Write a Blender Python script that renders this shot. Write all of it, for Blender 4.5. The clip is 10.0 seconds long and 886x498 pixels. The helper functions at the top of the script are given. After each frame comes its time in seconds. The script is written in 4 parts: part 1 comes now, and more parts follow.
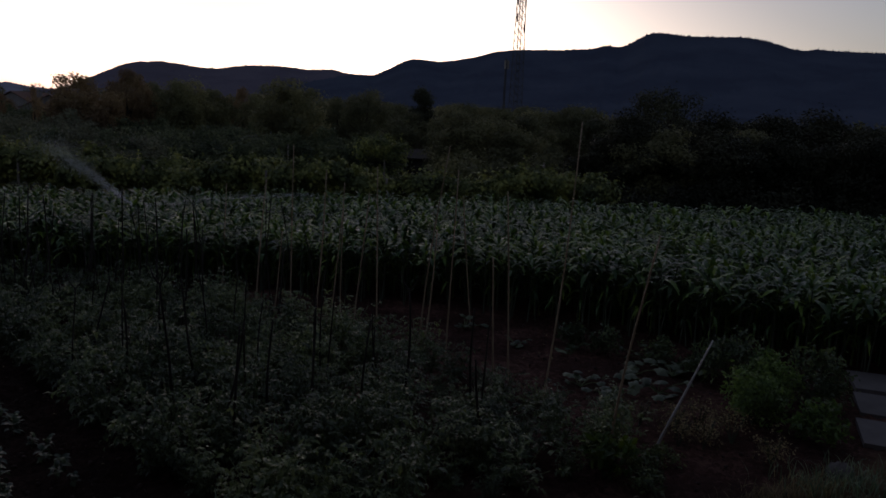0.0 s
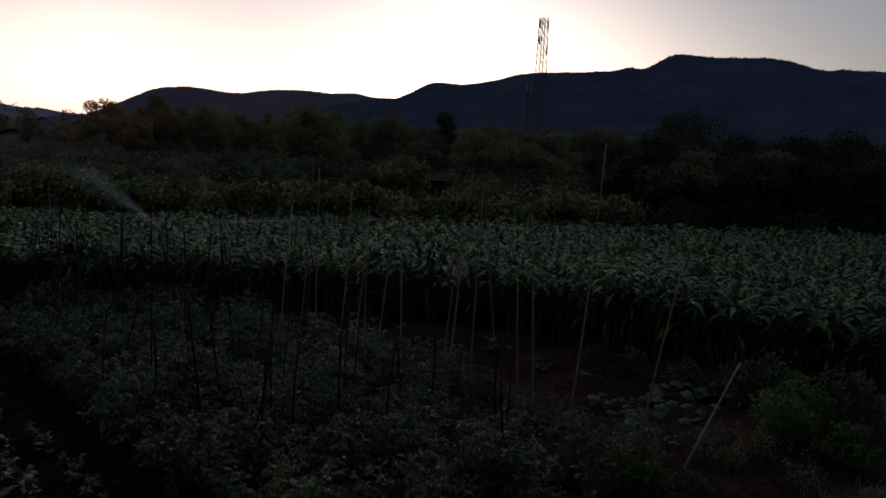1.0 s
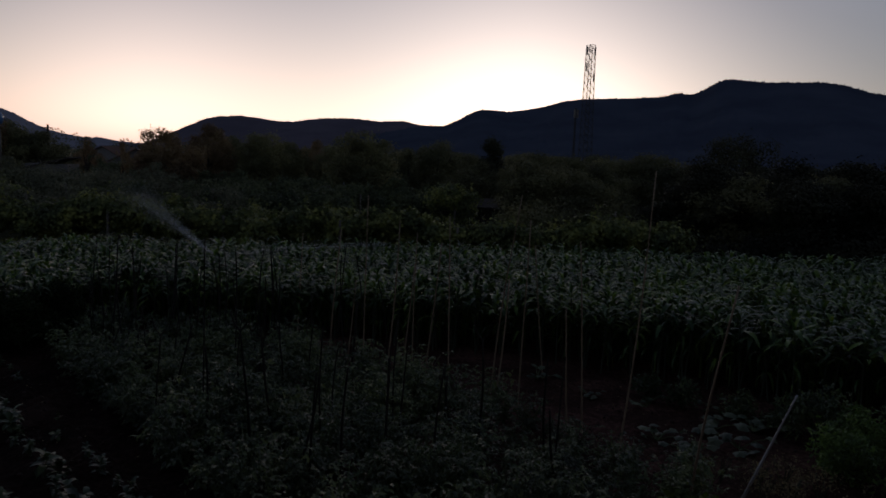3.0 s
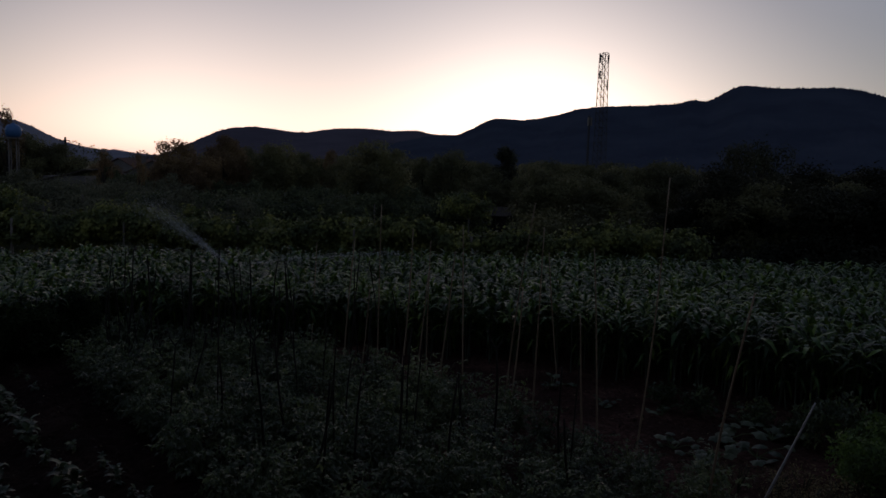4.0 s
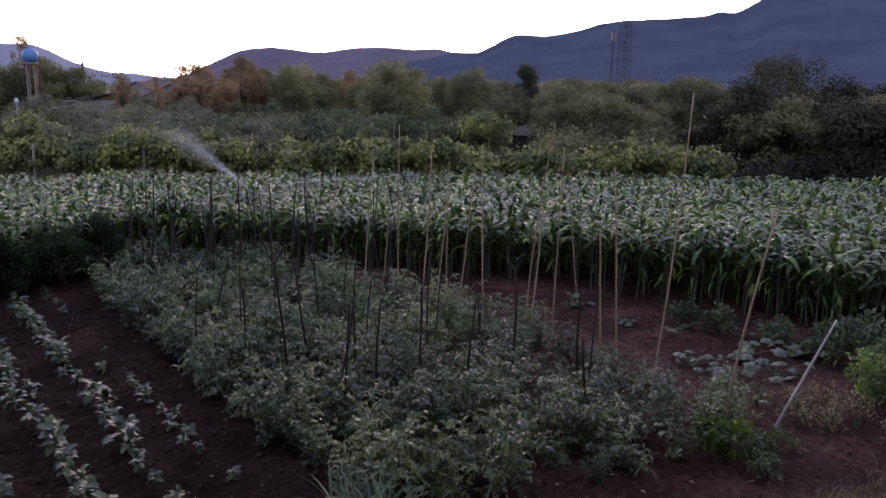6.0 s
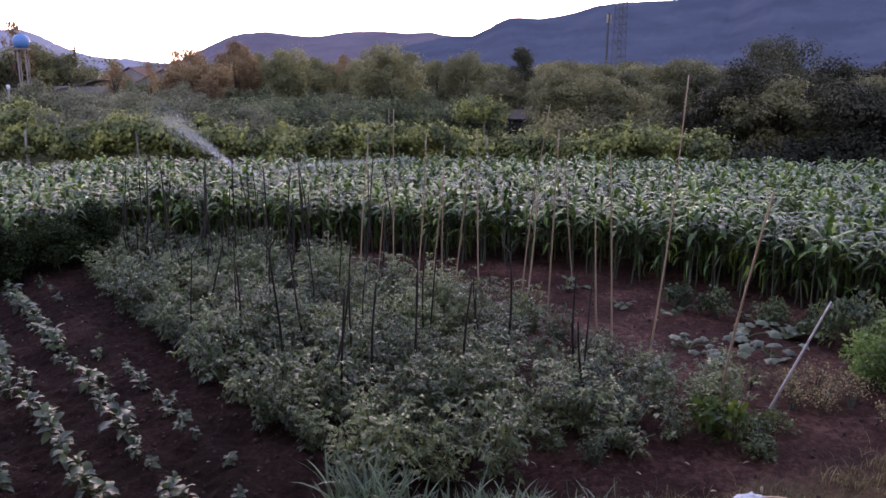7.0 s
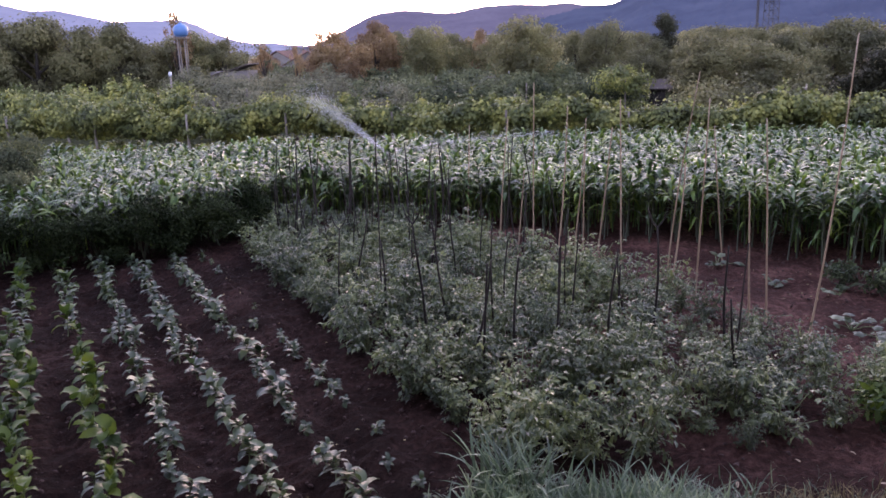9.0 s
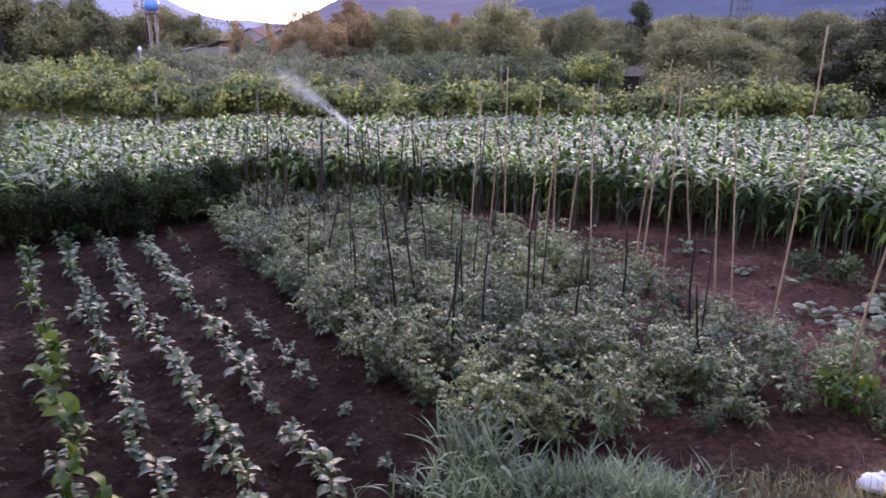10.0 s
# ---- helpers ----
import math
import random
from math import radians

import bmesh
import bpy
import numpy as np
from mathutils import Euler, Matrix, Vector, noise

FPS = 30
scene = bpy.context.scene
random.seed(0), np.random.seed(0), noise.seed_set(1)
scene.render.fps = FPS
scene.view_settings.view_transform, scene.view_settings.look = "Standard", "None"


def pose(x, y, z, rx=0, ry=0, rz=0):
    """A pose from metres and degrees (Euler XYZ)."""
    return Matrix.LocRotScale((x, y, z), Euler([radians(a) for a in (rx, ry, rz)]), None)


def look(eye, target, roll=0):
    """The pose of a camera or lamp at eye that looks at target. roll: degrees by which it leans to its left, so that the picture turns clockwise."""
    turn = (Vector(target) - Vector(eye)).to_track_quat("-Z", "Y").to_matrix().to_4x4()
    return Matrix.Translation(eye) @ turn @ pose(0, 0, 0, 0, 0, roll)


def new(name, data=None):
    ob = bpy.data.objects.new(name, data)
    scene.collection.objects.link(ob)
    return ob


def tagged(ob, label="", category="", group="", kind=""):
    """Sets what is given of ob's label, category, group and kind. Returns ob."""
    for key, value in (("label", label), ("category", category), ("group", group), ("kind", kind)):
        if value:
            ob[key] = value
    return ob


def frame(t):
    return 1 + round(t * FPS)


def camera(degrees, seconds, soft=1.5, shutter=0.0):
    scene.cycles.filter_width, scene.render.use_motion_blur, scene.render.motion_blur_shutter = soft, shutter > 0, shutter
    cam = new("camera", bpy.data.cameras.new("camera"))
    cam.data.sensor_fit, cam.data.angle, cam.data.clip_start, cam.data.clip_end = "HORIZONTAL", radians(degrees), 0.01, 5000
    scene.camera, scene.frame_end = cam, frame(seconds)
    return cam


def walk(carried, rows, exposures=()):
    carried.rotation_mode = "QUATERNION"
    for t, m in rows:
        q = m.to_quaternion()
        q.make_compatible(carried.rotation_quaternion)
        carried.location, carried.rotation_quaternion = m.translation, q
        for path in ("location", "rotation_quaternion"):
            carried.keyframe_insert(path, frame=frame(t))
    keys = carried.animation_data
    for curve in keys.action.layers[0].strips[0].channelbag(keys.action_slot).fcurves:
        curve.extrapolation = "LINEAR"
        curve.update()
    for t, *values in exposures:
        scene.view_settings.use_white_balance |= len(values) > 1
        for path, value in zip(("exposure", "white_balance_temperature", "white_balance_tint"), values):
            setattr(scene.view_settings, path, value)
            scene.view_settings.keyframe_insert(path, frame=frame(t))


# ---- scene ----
cam = camera(58.8, 10.0, soft=1.6, shutter=0.5)
EYE = (0.0, 0.0, 3.2)
# time, pitch, roll and yaw in degrees, sway of the eye in metres
ROWS = [
    (0.0, 80.367, -2.719, -6.949, 0.007, 0.004, -0.005), (0.5, 81.256, -2.451, -6.071, -0.014, -0.030, 0.001),
    (1.0, 81.898, -2.389, -5.323, -0.019, -0.045, 0.005), (1.5, 82.469, -2.289, -4.765, -0.022, -0.051, 0.005),
    (2.0, 82.803, -2.334, -4.028, -0.031, -0.049, 0.006), (2.5, 83.245, -2.208, -2.991, -0.034, -0.045, 0.008),
    (3.0, 83.693, -2.151, -1.946, -0.040, -0.055, 0.013), (3.2, 83.97, -2.1, -1.45, -0.038, -0.055, 0.013),
    (4.3, 84.318, -1.624, -0.792, -0.012, -0.027, 0.001), (4.5, 81.853, -1.611, -0.598, -0.005, -0.007, -0.001),
    (5.0, 79.274, -1.340, -0.404, -0.005, 0.010, -0.003), (5.5, 78.846, -0.981, 0.193, 0.0, 0.0, 0.0),
    (5.7, 78.72, -0.92, 0.50, 0.004, 0.0, 0.0), (6.8, 77.65, -0.52, 0.24, 0.026, 0.014, -0.005),
    (7.0, 77.403, -0.475, 0.161, 0.024, 0.018, -0.006), (7.5, 77.409, 1.296, 4.057, -0.006, 0.050, -0.014),
    (8.0, 77.249, 2.350, 8.336, -0.042, 0.043, -0.013), (8.5, 76.611, 2.196, 9.178, -0.046, 0.040, -0.014),
    (9.0, 75.727, 1.816, 9.780, -0.040, 0.045, -0.017), (9.5, 75.106, 1.066, 9.767, -0.025, 0.043, -0.016),
    (10.0, 74.461, 0.334, 8.057, -0.025, 0.046, -0.022),
]
EXPOSURES = [(0.0, -0.22, 6500, 22), (1.0, -0.42, 6400, 21), (2.0, -0.68, 6300, 20), (3.2, -0.82, 6250, 20), (4.3, -0.72, 6250, 20), (4.5, -0.22, 6350, 21), (4.7, 0.7, 6600, 24),
             (5.0, 1.5, 6550, 30), (5.3, 2.4, 6600, 34), (5.7, 2.52, 6600, 36), (7.0, 3.2, 6650, 40), (8.0, 2.92, 6650, 40), (9.0, 3.6, 6700, 42), (10.0, 4.0, 6700, 42)]
walk(cam, [(t, pose(EYE[0] + dx, EYE[1] + dy, EYE[2] + dz, rx, ry, rz)) for t, rx, ry, rz, dx, dy, dz in ROWS], EXPOSURES)

# ---- light: dusk, the sun just gone behind the far saddle ----
SUN_AZ, SUN_EL = -19.0, 2.2
world = bpy.data.worlds.new("dusk_sky")
scene.world = world
world.use_nodes = True
wn = world.node_tree
sky = wn.nodes.new("ShaderNodeTexSky")
sky.sky_type = "NISHITA"
sky.sun_disc = False
sky.sun_elevation, sky.sun_rotation = radians(SUN_EL), radians(SUN_AZ)
sky.air_density, sky.dust_density, sky.ozone_density = 1.0, 2.0, 3.5
wn.nodes["Background"].inputs["Strength"].default_value = 0.24
pale = wn.nodes.new("ShaderNodeHueSaturation")
pale.inputs["Saturation"].default_value = 0.52
glow = wn.nodes.new("ShaderNodeTexSky")
glow.sky_type, glow.sun_disc = "NISHITA", False
glow.sun_elevation, glow.sun_rotation = radians(3.4), radians(8)
glow.air_density, glow.dust_density, glow.ozone_density = 1.0, 1.5, 3.0
both_skies = wn.nodes.new("ShaderNodeMix")
both_skies.data_type = "RGBA"
both_skies.inputs["Factor"].default_value = 0.5
wn.links.new(sky.outputs[0], both_skies.inputs["A"]), wn.links.new(glow.outputs[0], both_skies.inputs["B"])
wn.links.new(both_skies.outputs["Result"], pale.inputs["Color"])
wn.links.new(pale.outputs[0], wn.nodes["Background"].inputs["Color"])
sun = new("sun", bpy.data.lights.new("sun", "SUN"))
sun.data.energy, sun.data.angle, sun.data.color = 0.10, radians(25), (1.0, 0.72, 0.45)
az, el = radians(SUN_AZ), radians(SUN_EL + 3)
sun.matrix_world = look((0, 0, 60), (-math.sin(az) * math.cos(el), -math.cos(az) * math.cos(el), 60 - math.sin(el)))

rng = np.random.default_rng(7)


# ---- geometry helpers: a shape is (vertices, quads) ----
def merge(shapes):
    vs, fs, n = [], [], 0
    for v, f in shapes:
        vs.append(v), fs.append(f + n)
        n += len(v)
    return np.concatenate(vs), np.concatenate(fs)


def moved(shape, m=None, at=(0, 0, 0)):
    v, f = shape
    return (v @ np.asarray(m).T if m is not None else v) + np.asarray(at, float), f


def turn(yaw=0.0, pitch=0.0, roll=0.0):
    return np.array(Euler((pitch, roll, yaw)).to_matrix())


def turns(yaw, pitch, roll):
    """Rotation matrices for arrays of angles, in the order roll about y, pitch about x, yaw about z."""
    cy, sy, cp, sp, cr, sr = np.cos(yaw), np.sin(yaw), np.cos(pitch), np.sin(pitch), np.cos(roll), np.sin(roll)
    o, i = np.zeros_like(cy), np.ones_like(cy)
    z = np.stack([cy, -sy, o, sy, cy, o, o, o, i], -1).reshape(-1, 3, 3)
    x = np.stack([i, o, o, o, cp, -sp, o, sp, cp], -1).reshape(-1, 3, 3)
    y = np.stack([cr, o, sr, o, i, o, -sr, o, cr], -1).reshape(-1, 3, 3)
    return z @ x @ y


def scatter(shape, places, mats, sizes):
    v, f = shape
    vv = np.einsum("nij,kj->nki", mats, v) * np.asarray(sizes).reshape(-1, 1, 1) + places[:, None, :]
    ff = f[None] + (np.arange(len(places)) * len(v))[:, None, None]
    return vv.reshape(-1, 3), ff.reshape(-1, 4)


def tube(points, radii, sides=6):
    p = np.asarray(points, float)
    r = np.broadcast_to(np.asarray(radii, float), (len(p),))
    t = np.gradient(p, axis=0)
    t /= np.linalg.norm(t, axis=1)[:, None] + 1e-9
    ref = np.where(np.abs(t[:, 2:3]) > 0.9, [[1.0, 0, 0]], [[0, 0, 1.0]])
    a = np.cross(t, ref)
    a /= np.linalg.norm(a, axis=1)[:, None] + 1e-9
    b = np.cross(t, a)
    ang = np.arange(sides) * 2 * math.pi / sides
    v = p[:, None] + r[:, None, None] * (np.cos(ang)[None, :, None] * a[:, None] + np.sin(ang)[None, :, None] * b[:, None])
    v = v.reshape(-1, 3)
    f = []
    for i in range(len(p) - 1):
        for k in range(sides):
            f.append((i * sides + k, i * sides + (k + 1) % sides, (i + 1) * sides + (k + 1) % sides, (i + 1) * sides + k))
    last = (len(p) - 1) * sides
    for k in range(1, sides - 2, 2):
        f.append((0, k, k + 1, k + 2 if k + 2 < sides else 0))
        f.append((last, last + k, last + k + 1, last + k + 2))
    return v, np.array(f)


def lathe(profile, sides=16):
    prof = np.asarray(profile, float)
    ang = np.arange(sides) * 2 * math.pi / sides
    v = np.stack([prof[:, :1] * np.cos(ang), prof[:, :1] * np.sin(ang), np.repeat(prof[:, 1:], sides, 1)], -1).reshape(-1, 3)
    f = [(i * sides + k, i * sides + (k + 1) % sides, (i + 1) * sides + (k + 1) % sides, (i + 1) * sides + k) for i in range(len(prof) - 1) for k in range(sides)]
    return v, np.array(f)


def block(x, y, z, at=(0, 0, 0)):
    v = np.array([(a * x / 2, b * y / 2, c * z / 2) for a in (-1, 1) for b in (-1, 1) for c in (-1, 1)]) + np.asarray(at, float)
    return v, np.array([(0, 1, 3, 2), (4, 6, 7, 5), (0, 4, 5, 1), (2, 3, 7, 6), (0, 2, 6, 4), (1, 5, 7, 3)])


def mesh(name, shape, material, smooth=True):
    v, f = shape
    m = bpy.data.meshes.new(name)
    m.vertices.add(len(v)), m.loops.add(f.size), m.polygons.add(len(f))
    m.vertices.foreach_set("co", np.ascontiguousarray(v, np.float32).ravel())
    m.loops.foreach_set("vertex_index", np.ascontiguousarray(f, np.int32).ravel())
    m.polygons.foreach_set("loop_start", np.arange(0, f.size, 4, dtype=np.int32))
    m.polygons.foreach_set("use_smooth", np.full(len(f), smooth))
    m.update(calc_edges=True)
    m.validate()
    m.materials.append(material)
    return m


def part(name, data, parent, label=""):
    ob = new(name, data)
    ob.parent = parent
    return tagged(ob, label)


def thing(name, at, yaw=0.0, size=1.0, label="", category="", group="", kind=""):
    ob = new(name)
    ob.location, ob.rotation_euler, ob.scale = at, (0, 0, yaw), (size, size, size)
    ob.empty_display_size = 0.1
    return tagged(ob, label, category, group, kind)


def blade(length, width, segs=4, fold=0.25, start=1.1, end=-0.6, tipped=0.08, wave=0.0, side=0.0):
    """A leaf blade along +y that leaves its base at the angle start and ends at the angle end, with a folded midrib."""
    s = np.linspace(0, 1, segs + 1)
    ang = start + (end - start) * s ** 1.2
    step = length / segs
    y = np.concatenate([[0], np.cumsum(np.cos(ang[:-1]) * step)])
    z = np.concatenate([[0], np.cumsum(np.sin(ang[:-1]) * step)])
    w = width / 2 * np.maximum(tipped, np.sin(np.pi * np.clip(0.12 + 0.88 * s, 0, 1)) ** 0.7)
    w[-1] = width * 0.02
    up = np.stack([np.zeros_like(s), -np.sin(ang), np.cos(ang)], -1)
    mid = np.stack([side * s ** 2 * length, y, z], -1)
    lift = fold * w + wave * width * np.sin(s * 14)
    left = mid + up * lift[:, None] - np.stack([w, 0 * w, 0 * w], -1)
    lift2 = fold * w - wave * width * np.sin(s * 14 + 1)
    right = mid + up * lift2[:, None] + np.stack([w, 0 * w, 0 * w], -1)
    v = np.stack([left, mid, right], 1).reshape(-1, 3)
    f = []
    for i in range(segs):
        for k in (0, 1):
            f.append((3 * i + k, 3 * i + k + 1, 3 * i + k + 4, 3 * i + k + 3))
    return v, np.array(f)


# ---- materials ----
def nodes_of(name):
    m = bpy.data.materials.new(name)
    m.use_nodes = True
    return m, m.node_tree.nodes, m.node_tree.links, m.node_tree.nodes["Principled BSDF"]


def ramp(n, stops):
    r = n.new("ShaderNodeValToRGB")
    while len(r.color_ramp.elements) < len(stops):
        r.color_ramp.elements.new(0.5)
    for e, (p, c) in zip(r.color_ramp.elements, stops):
        e.position, e.color = p, (*c, 1)
    return r


def leaf_material(name, dark, mid, light, rough=0.45, through_light=0.3, gloss=0.5, patch=1.5, spread=0.7):
    """Foliage: colour varies from leaf to leaf, within the leaf and in broad patches; some light passes through."""
    m, n, l, b = nodes_of(name)
    geo = n.new("ShaderNodeNewGeometry")
    info = n.new("ShaderNodeObjectInfo")
    add = n.new("ShaderNodeMath")
    add.operation = "ADD"
    l.new(geo.outputs["Random Per Island"], add.inputs[0]), l.new(info.outputs["Random"], add.inputs[1])
    fr = n.new("ShaderNodeMath")
    fr.operation = "FRACT"
    l.new(add.outputs[0], fr.inputs[0])
    tex = n.new("ShaderNodeTexNoise")
    tex.inputs["Scale"].default_value = patch
    l.new(geo.outputs["Position"], tex.inputs["Vector"])
    mixv = n.new("ShaderNodeMath")
    mixv.operation = "MULTIPLY_ADD"
    l.new(tex.outputs[0], mixv.inputs[0])
    mixv.inputs[1].default_value = 1.7
    half = n.new("ShaderNodeMath")
    half.operation = "MULTIPLY_ADD"
    l.new(fr.outputs[0], half.inputs[0])
    half.inputs[1].default_value, half.inputs[2].default_value = spread, -0.35 - spread / 2
    l.new(half.outputs[0], mixv.inputs[2])
    r = ramp(n, [(0.1, dark), (0.5, mid), (0.95, light)])
    l.new(mixv.outputs[0], r.inputs[0])
    l.new(r.outputs[0], b.inputs["Base Color"])
    fine = n.new("ShaderNodeTexNoise")
    fine.inputs["Scale"].default_value, fine.inputs["Detail"].default_value = 60, 3
    l.new(geo.outputs["Position"], fine.inputs["Vector"])
    rr = n.new("ShaderNodeMapRange")
    rr.inputs["To Min"].default_value, rr.inputs["To Max"].default_value = rough - 0.12, rough + 0.15
    l.new(fine.outputs[0], rr.inputs[0]), l.new(rr.outputs[0], b.inputs["Roughness"])
    bump = n.new("ShaderNodeBump")
    bump.inputs["Strength"].default_value, bump.inputs["Distance"].default_value = 0.3, 0.01
    l.new(fine.outputs[0], bump.inputs["Height"]), l.new(bump.outputs[0], b.inputs["Normal"])
    b.inputs["Specular IOR Level"].default_value = gloss
    tr = n.new("ShaderNodeBsdfTranslucent")
    hue = n.new("ShaderNodeHueSaturation")
    hue.inputs["Hue"].default_value, hue.inputs["Value"].default_value = 0.485, 1.5
    l.new(r.outputs[0], hue.inputs["Color"]), l.new(hue.outputs[0], tr.inputs["Color"])
    mix = n.new("ShaderNodeMixShader")
    mix.inputs[0].default_value = through_light
    l.new(b.outputs[0], mix.inputs[1]), l.new(tr.outputs[0], mix.inputs[2])
    l.new(mix.outputs[0], n["Material Output"].inputs["Surface"])
    return m


def solid_material(name, a, b_col, scale=8.0, rough=0.8, bump=0.4, metal=0.0, stretch=(1, 1, 1)):
    m, n, l, b = nodes_of(name)
    co = n.new("ShaderNodeTexCoord")
    mp = n.new("ShaderNodeMapping")
    mp.inputs["Scale"].default_value = stretch
    tex = n.new("ShaderNodeTexNoise")
    tex.inputs["Scale"].default_value, tex.inputs["Detail"].default_value, tex.inputs["Roughness"].default_value = scale, 6, 0.65
    l.new(co.outputs["Object"], mp.inputs[0]), l.new(mp.outputs[0], tex.inputs["Vector"])
    info = n.new("ShaderNodeObjectInfo")
    add = n.new("ShaderNodeMath")
    add.operation = "MULTIPLY_ADD"
    add.inputs[1].default_value = 0.35
    l.new(info.outputs["Random"], add.inputs[0]), l.new(tex.outputs[0], add.inputs[2])
    r = ramp(n, [(0.35, a), (0.95, b_col)])
    l.new(add.outputs[0], r.inputs[0]), l.new(r.outputs[0], b.inputs["Base Color"])
    b.inputs["Roughness"].default_value, b.inputs["Metallic"].default_value = rough, metal
    bm_ = n.new("ShaderNodeBump")
    bm_.inputs["Strength"].default_value, bm_.inputs["Distance"].default_value = bump, 0.02
    l.new(tex.outputs[0], bm_.inputs["Height"]), l.new(bm_.outputs[0], b.inputs["Normal"])
    return m


def ground_material():
    """Red-brown tilled soil in the garden, going over into dry grass beyond it and to trodden earth on the bank."""
    m, n, l, b = nodes_of("red_soil")
    geo = n.new("ShaderNodeNewGeometry")
    big = n.new("ShaderNodeTexNoise")
    big.inputs["Scale"].default_value, big.inputs["Detail"].default_value = 0.9, 5
    fine = n.new("ShaderNodeTexNoise")
    fine.inputs["Scale"].default_value, fine.inputs["Detail"].default_value, fine.inputs["Roughness"].default_value = 14, 8, 0.7
    for t in (big, fine):
        l.new(geo.outputs["Position"], t.inputs["Vector"])
    soil = ramp(n, [(0.34, (0.014, 0.008, 0.007)), (0.52, (0.062, 0.031, 0.025)), (0.68, (0.19, 0.10, 0.08))])
    mixf = n.new("ShaderNodeMath")
    mixf.operation = "MULTIPLY_ADD"
    mixf.inputs[1].default_value = 0.5
    l.new(big.outputs[0], mixf.inputs[0])
    h2 = n.new("ShaderNodeMath")
    h2.operation = "MULTIPLY"
    h2.inputs[1].default_value = 0.55
    l.new(fine.outputs[0], h2.inputs[0]), l.new(h2.outputs[0], mixf.inputs[2])
    l.new(mixf.outputs[0], soil.inputs[0])
    grass = ramp(n, [(0.35, (0.018, 0.026, 0.010)), (0.7, (0.05, 0.055, 0.024))])
    l.new(mixf.outputs[0], grass.inputs[0])
    bank = ramp(n, [(0.35, (0.06, 0.038, 0.022)), (0.75, (0.17, 0.115, 0.07))])
    l.new(mixf.outputs[0], bank.inputs[0])
    sep = n.new("ShaderNodeSeparateXYZ")
    l.new(geo.outputs["Position"], sep.inputs[0])
    far = n.new("ShaderNodeMapRange")
    far.inputs["From Min"].default_value, far.inputs["From Max"].default_value = 19.5, 23.0
    l.new(sep.outputs["Y"], far.inputs[0])
    # painted shade: the seedling plot's soil is scaled darker than the bare patch
    plot_across = n.new("ShaderNodeVectorMath")
    plot_across.operation = "DOT_PRODUCT"
    plot_across.inputs[1].default_value = (0.792, 0.61, 0)
    l.new(geo.outputs["Position"], plot_across.inputs[0])
    plot_shade = n.new("ShaderNodeMapRange")
    plot_shade.inputs["From Min"].default_value, plot_shade.inputs["From Max"].default_value = 3.2, 6.5
    plot_shade.inputs["To Min"].default_value, plot_shade.inputs["To Max"].default_value = 0.27, 0.92
    l.new(plot_across.outputs["Value"], plot_shade.inputs[0])
    shaded_soil = n.new("ShaderNodeVectorMath")
    shaded_soil.operation = "SCALE"
    l.new(soil.outputs[0], shaded_soil.inputs[0]), l.new(plot_shade.outputs[0], shaded_soil.inputs["Scale"])
    m1 = n.new("ShaderNodeMix")
    m1.data_type = "RGBA"
    l.new(far.outputs[0], m1.inputs["Factor"]), l.new(shaded_soil.outputs[0], m1.inputs["A"]), l.new(grass.outputs[0], m1.inputs["B"])
    # bank: the strip of trodden earth below the line y = 4.62 + 0.42 x
    line = n.new("ShaderNodeMath")
    line.operation = "MULTIPLY_ADD"
    line.inputs[1].default_value, line.inputs[2].default_value = 0.42, 4.62
    l.new(sep.outputs["X"], line.inputs[0])
    d = n.new("ShaderNodeMath")
    d.operation = "SUBTRACT"
    l.new(line.outputs[0], d.inputs[0]), l.new(sep.outputs["Y"], d.inputs[1])
    wob = n.new("ShaderNodeMath")
    wob.operation = "MULTIPLY_ADD"
    wob.inputs[1].default_value = 1.4
    l.new(big.outputs[0], wob.inputs[0]), l.new(d.outputs[0], wob.inputs[2])
    edge = n.new("ShaderNodeMapRange")
    edge.inputs["From Min"].default_value, edge.inputs["From Max"].default_value = 0.55, 1.0
    l.new(wob.outputs[0], edge.inputs[0])
    near = n.new("ShaderNodeMapRange")
    near.inputs["From Min"].default_value, near.inputs["From Max"].default_value = 9.0, 7.5
    l.new(sep.outputs["Y"], near.inputs[0])
    both = n.new("ShaderNodeMath")
    both.operation = "MULTIPLY"
    l.new(edge.outputs[0], both.inputs[0]), l.new(near.outputs[0], both.inputs[1])
    m2 = n.new("ShaderNodeMix")
    m2.data_type = "RGBA"
    l.new(both.outputs[0], m2.inputs["Factor"]), l.new(m1.outputs["Result"], m2.inputs["A"]), l.new(bank.outputs[0], m2.inputs["B"])
    l.new(m2.outputs["Result"], b.inputs["Base Color"])
    b.inputs["Roughness"].default_value = 0.95
    b.inputs["Specular IOR Level"].default_value = 0.08
    bump = n.new("ShaderNodeBump")
    bump.inputs["Strength"].default_value, bump.inputs["Distance"].default_value = 1.0, 0.05
    l.new(fine.outputs[0], bump.inputs["Height"]), l.new(bump.outputs[0], b.inputs["Normal"])
    return m


SOIL = ground_material()
CORN = leaf_material("corn_leaf", (0.017, 0.042, 0.013), (0.046, 0.106, 0.025), (0.160, 0.250, 0.036), 0.33, 0.22, 0.42)
STALK = solid_material("corn_stalk", (0.015, 0.024, 0.010), (0.035, 0.048, 0.020), 20, 0.6)
TOMATO = leaf_material("tomato_leaf", (0.020, 0.037, 0.017), (0.050, 0.083, 0.032), (0.160, 0.205, 0.070), 0.41, 0.30, 0.5, patch=1.1, spread=0.5)
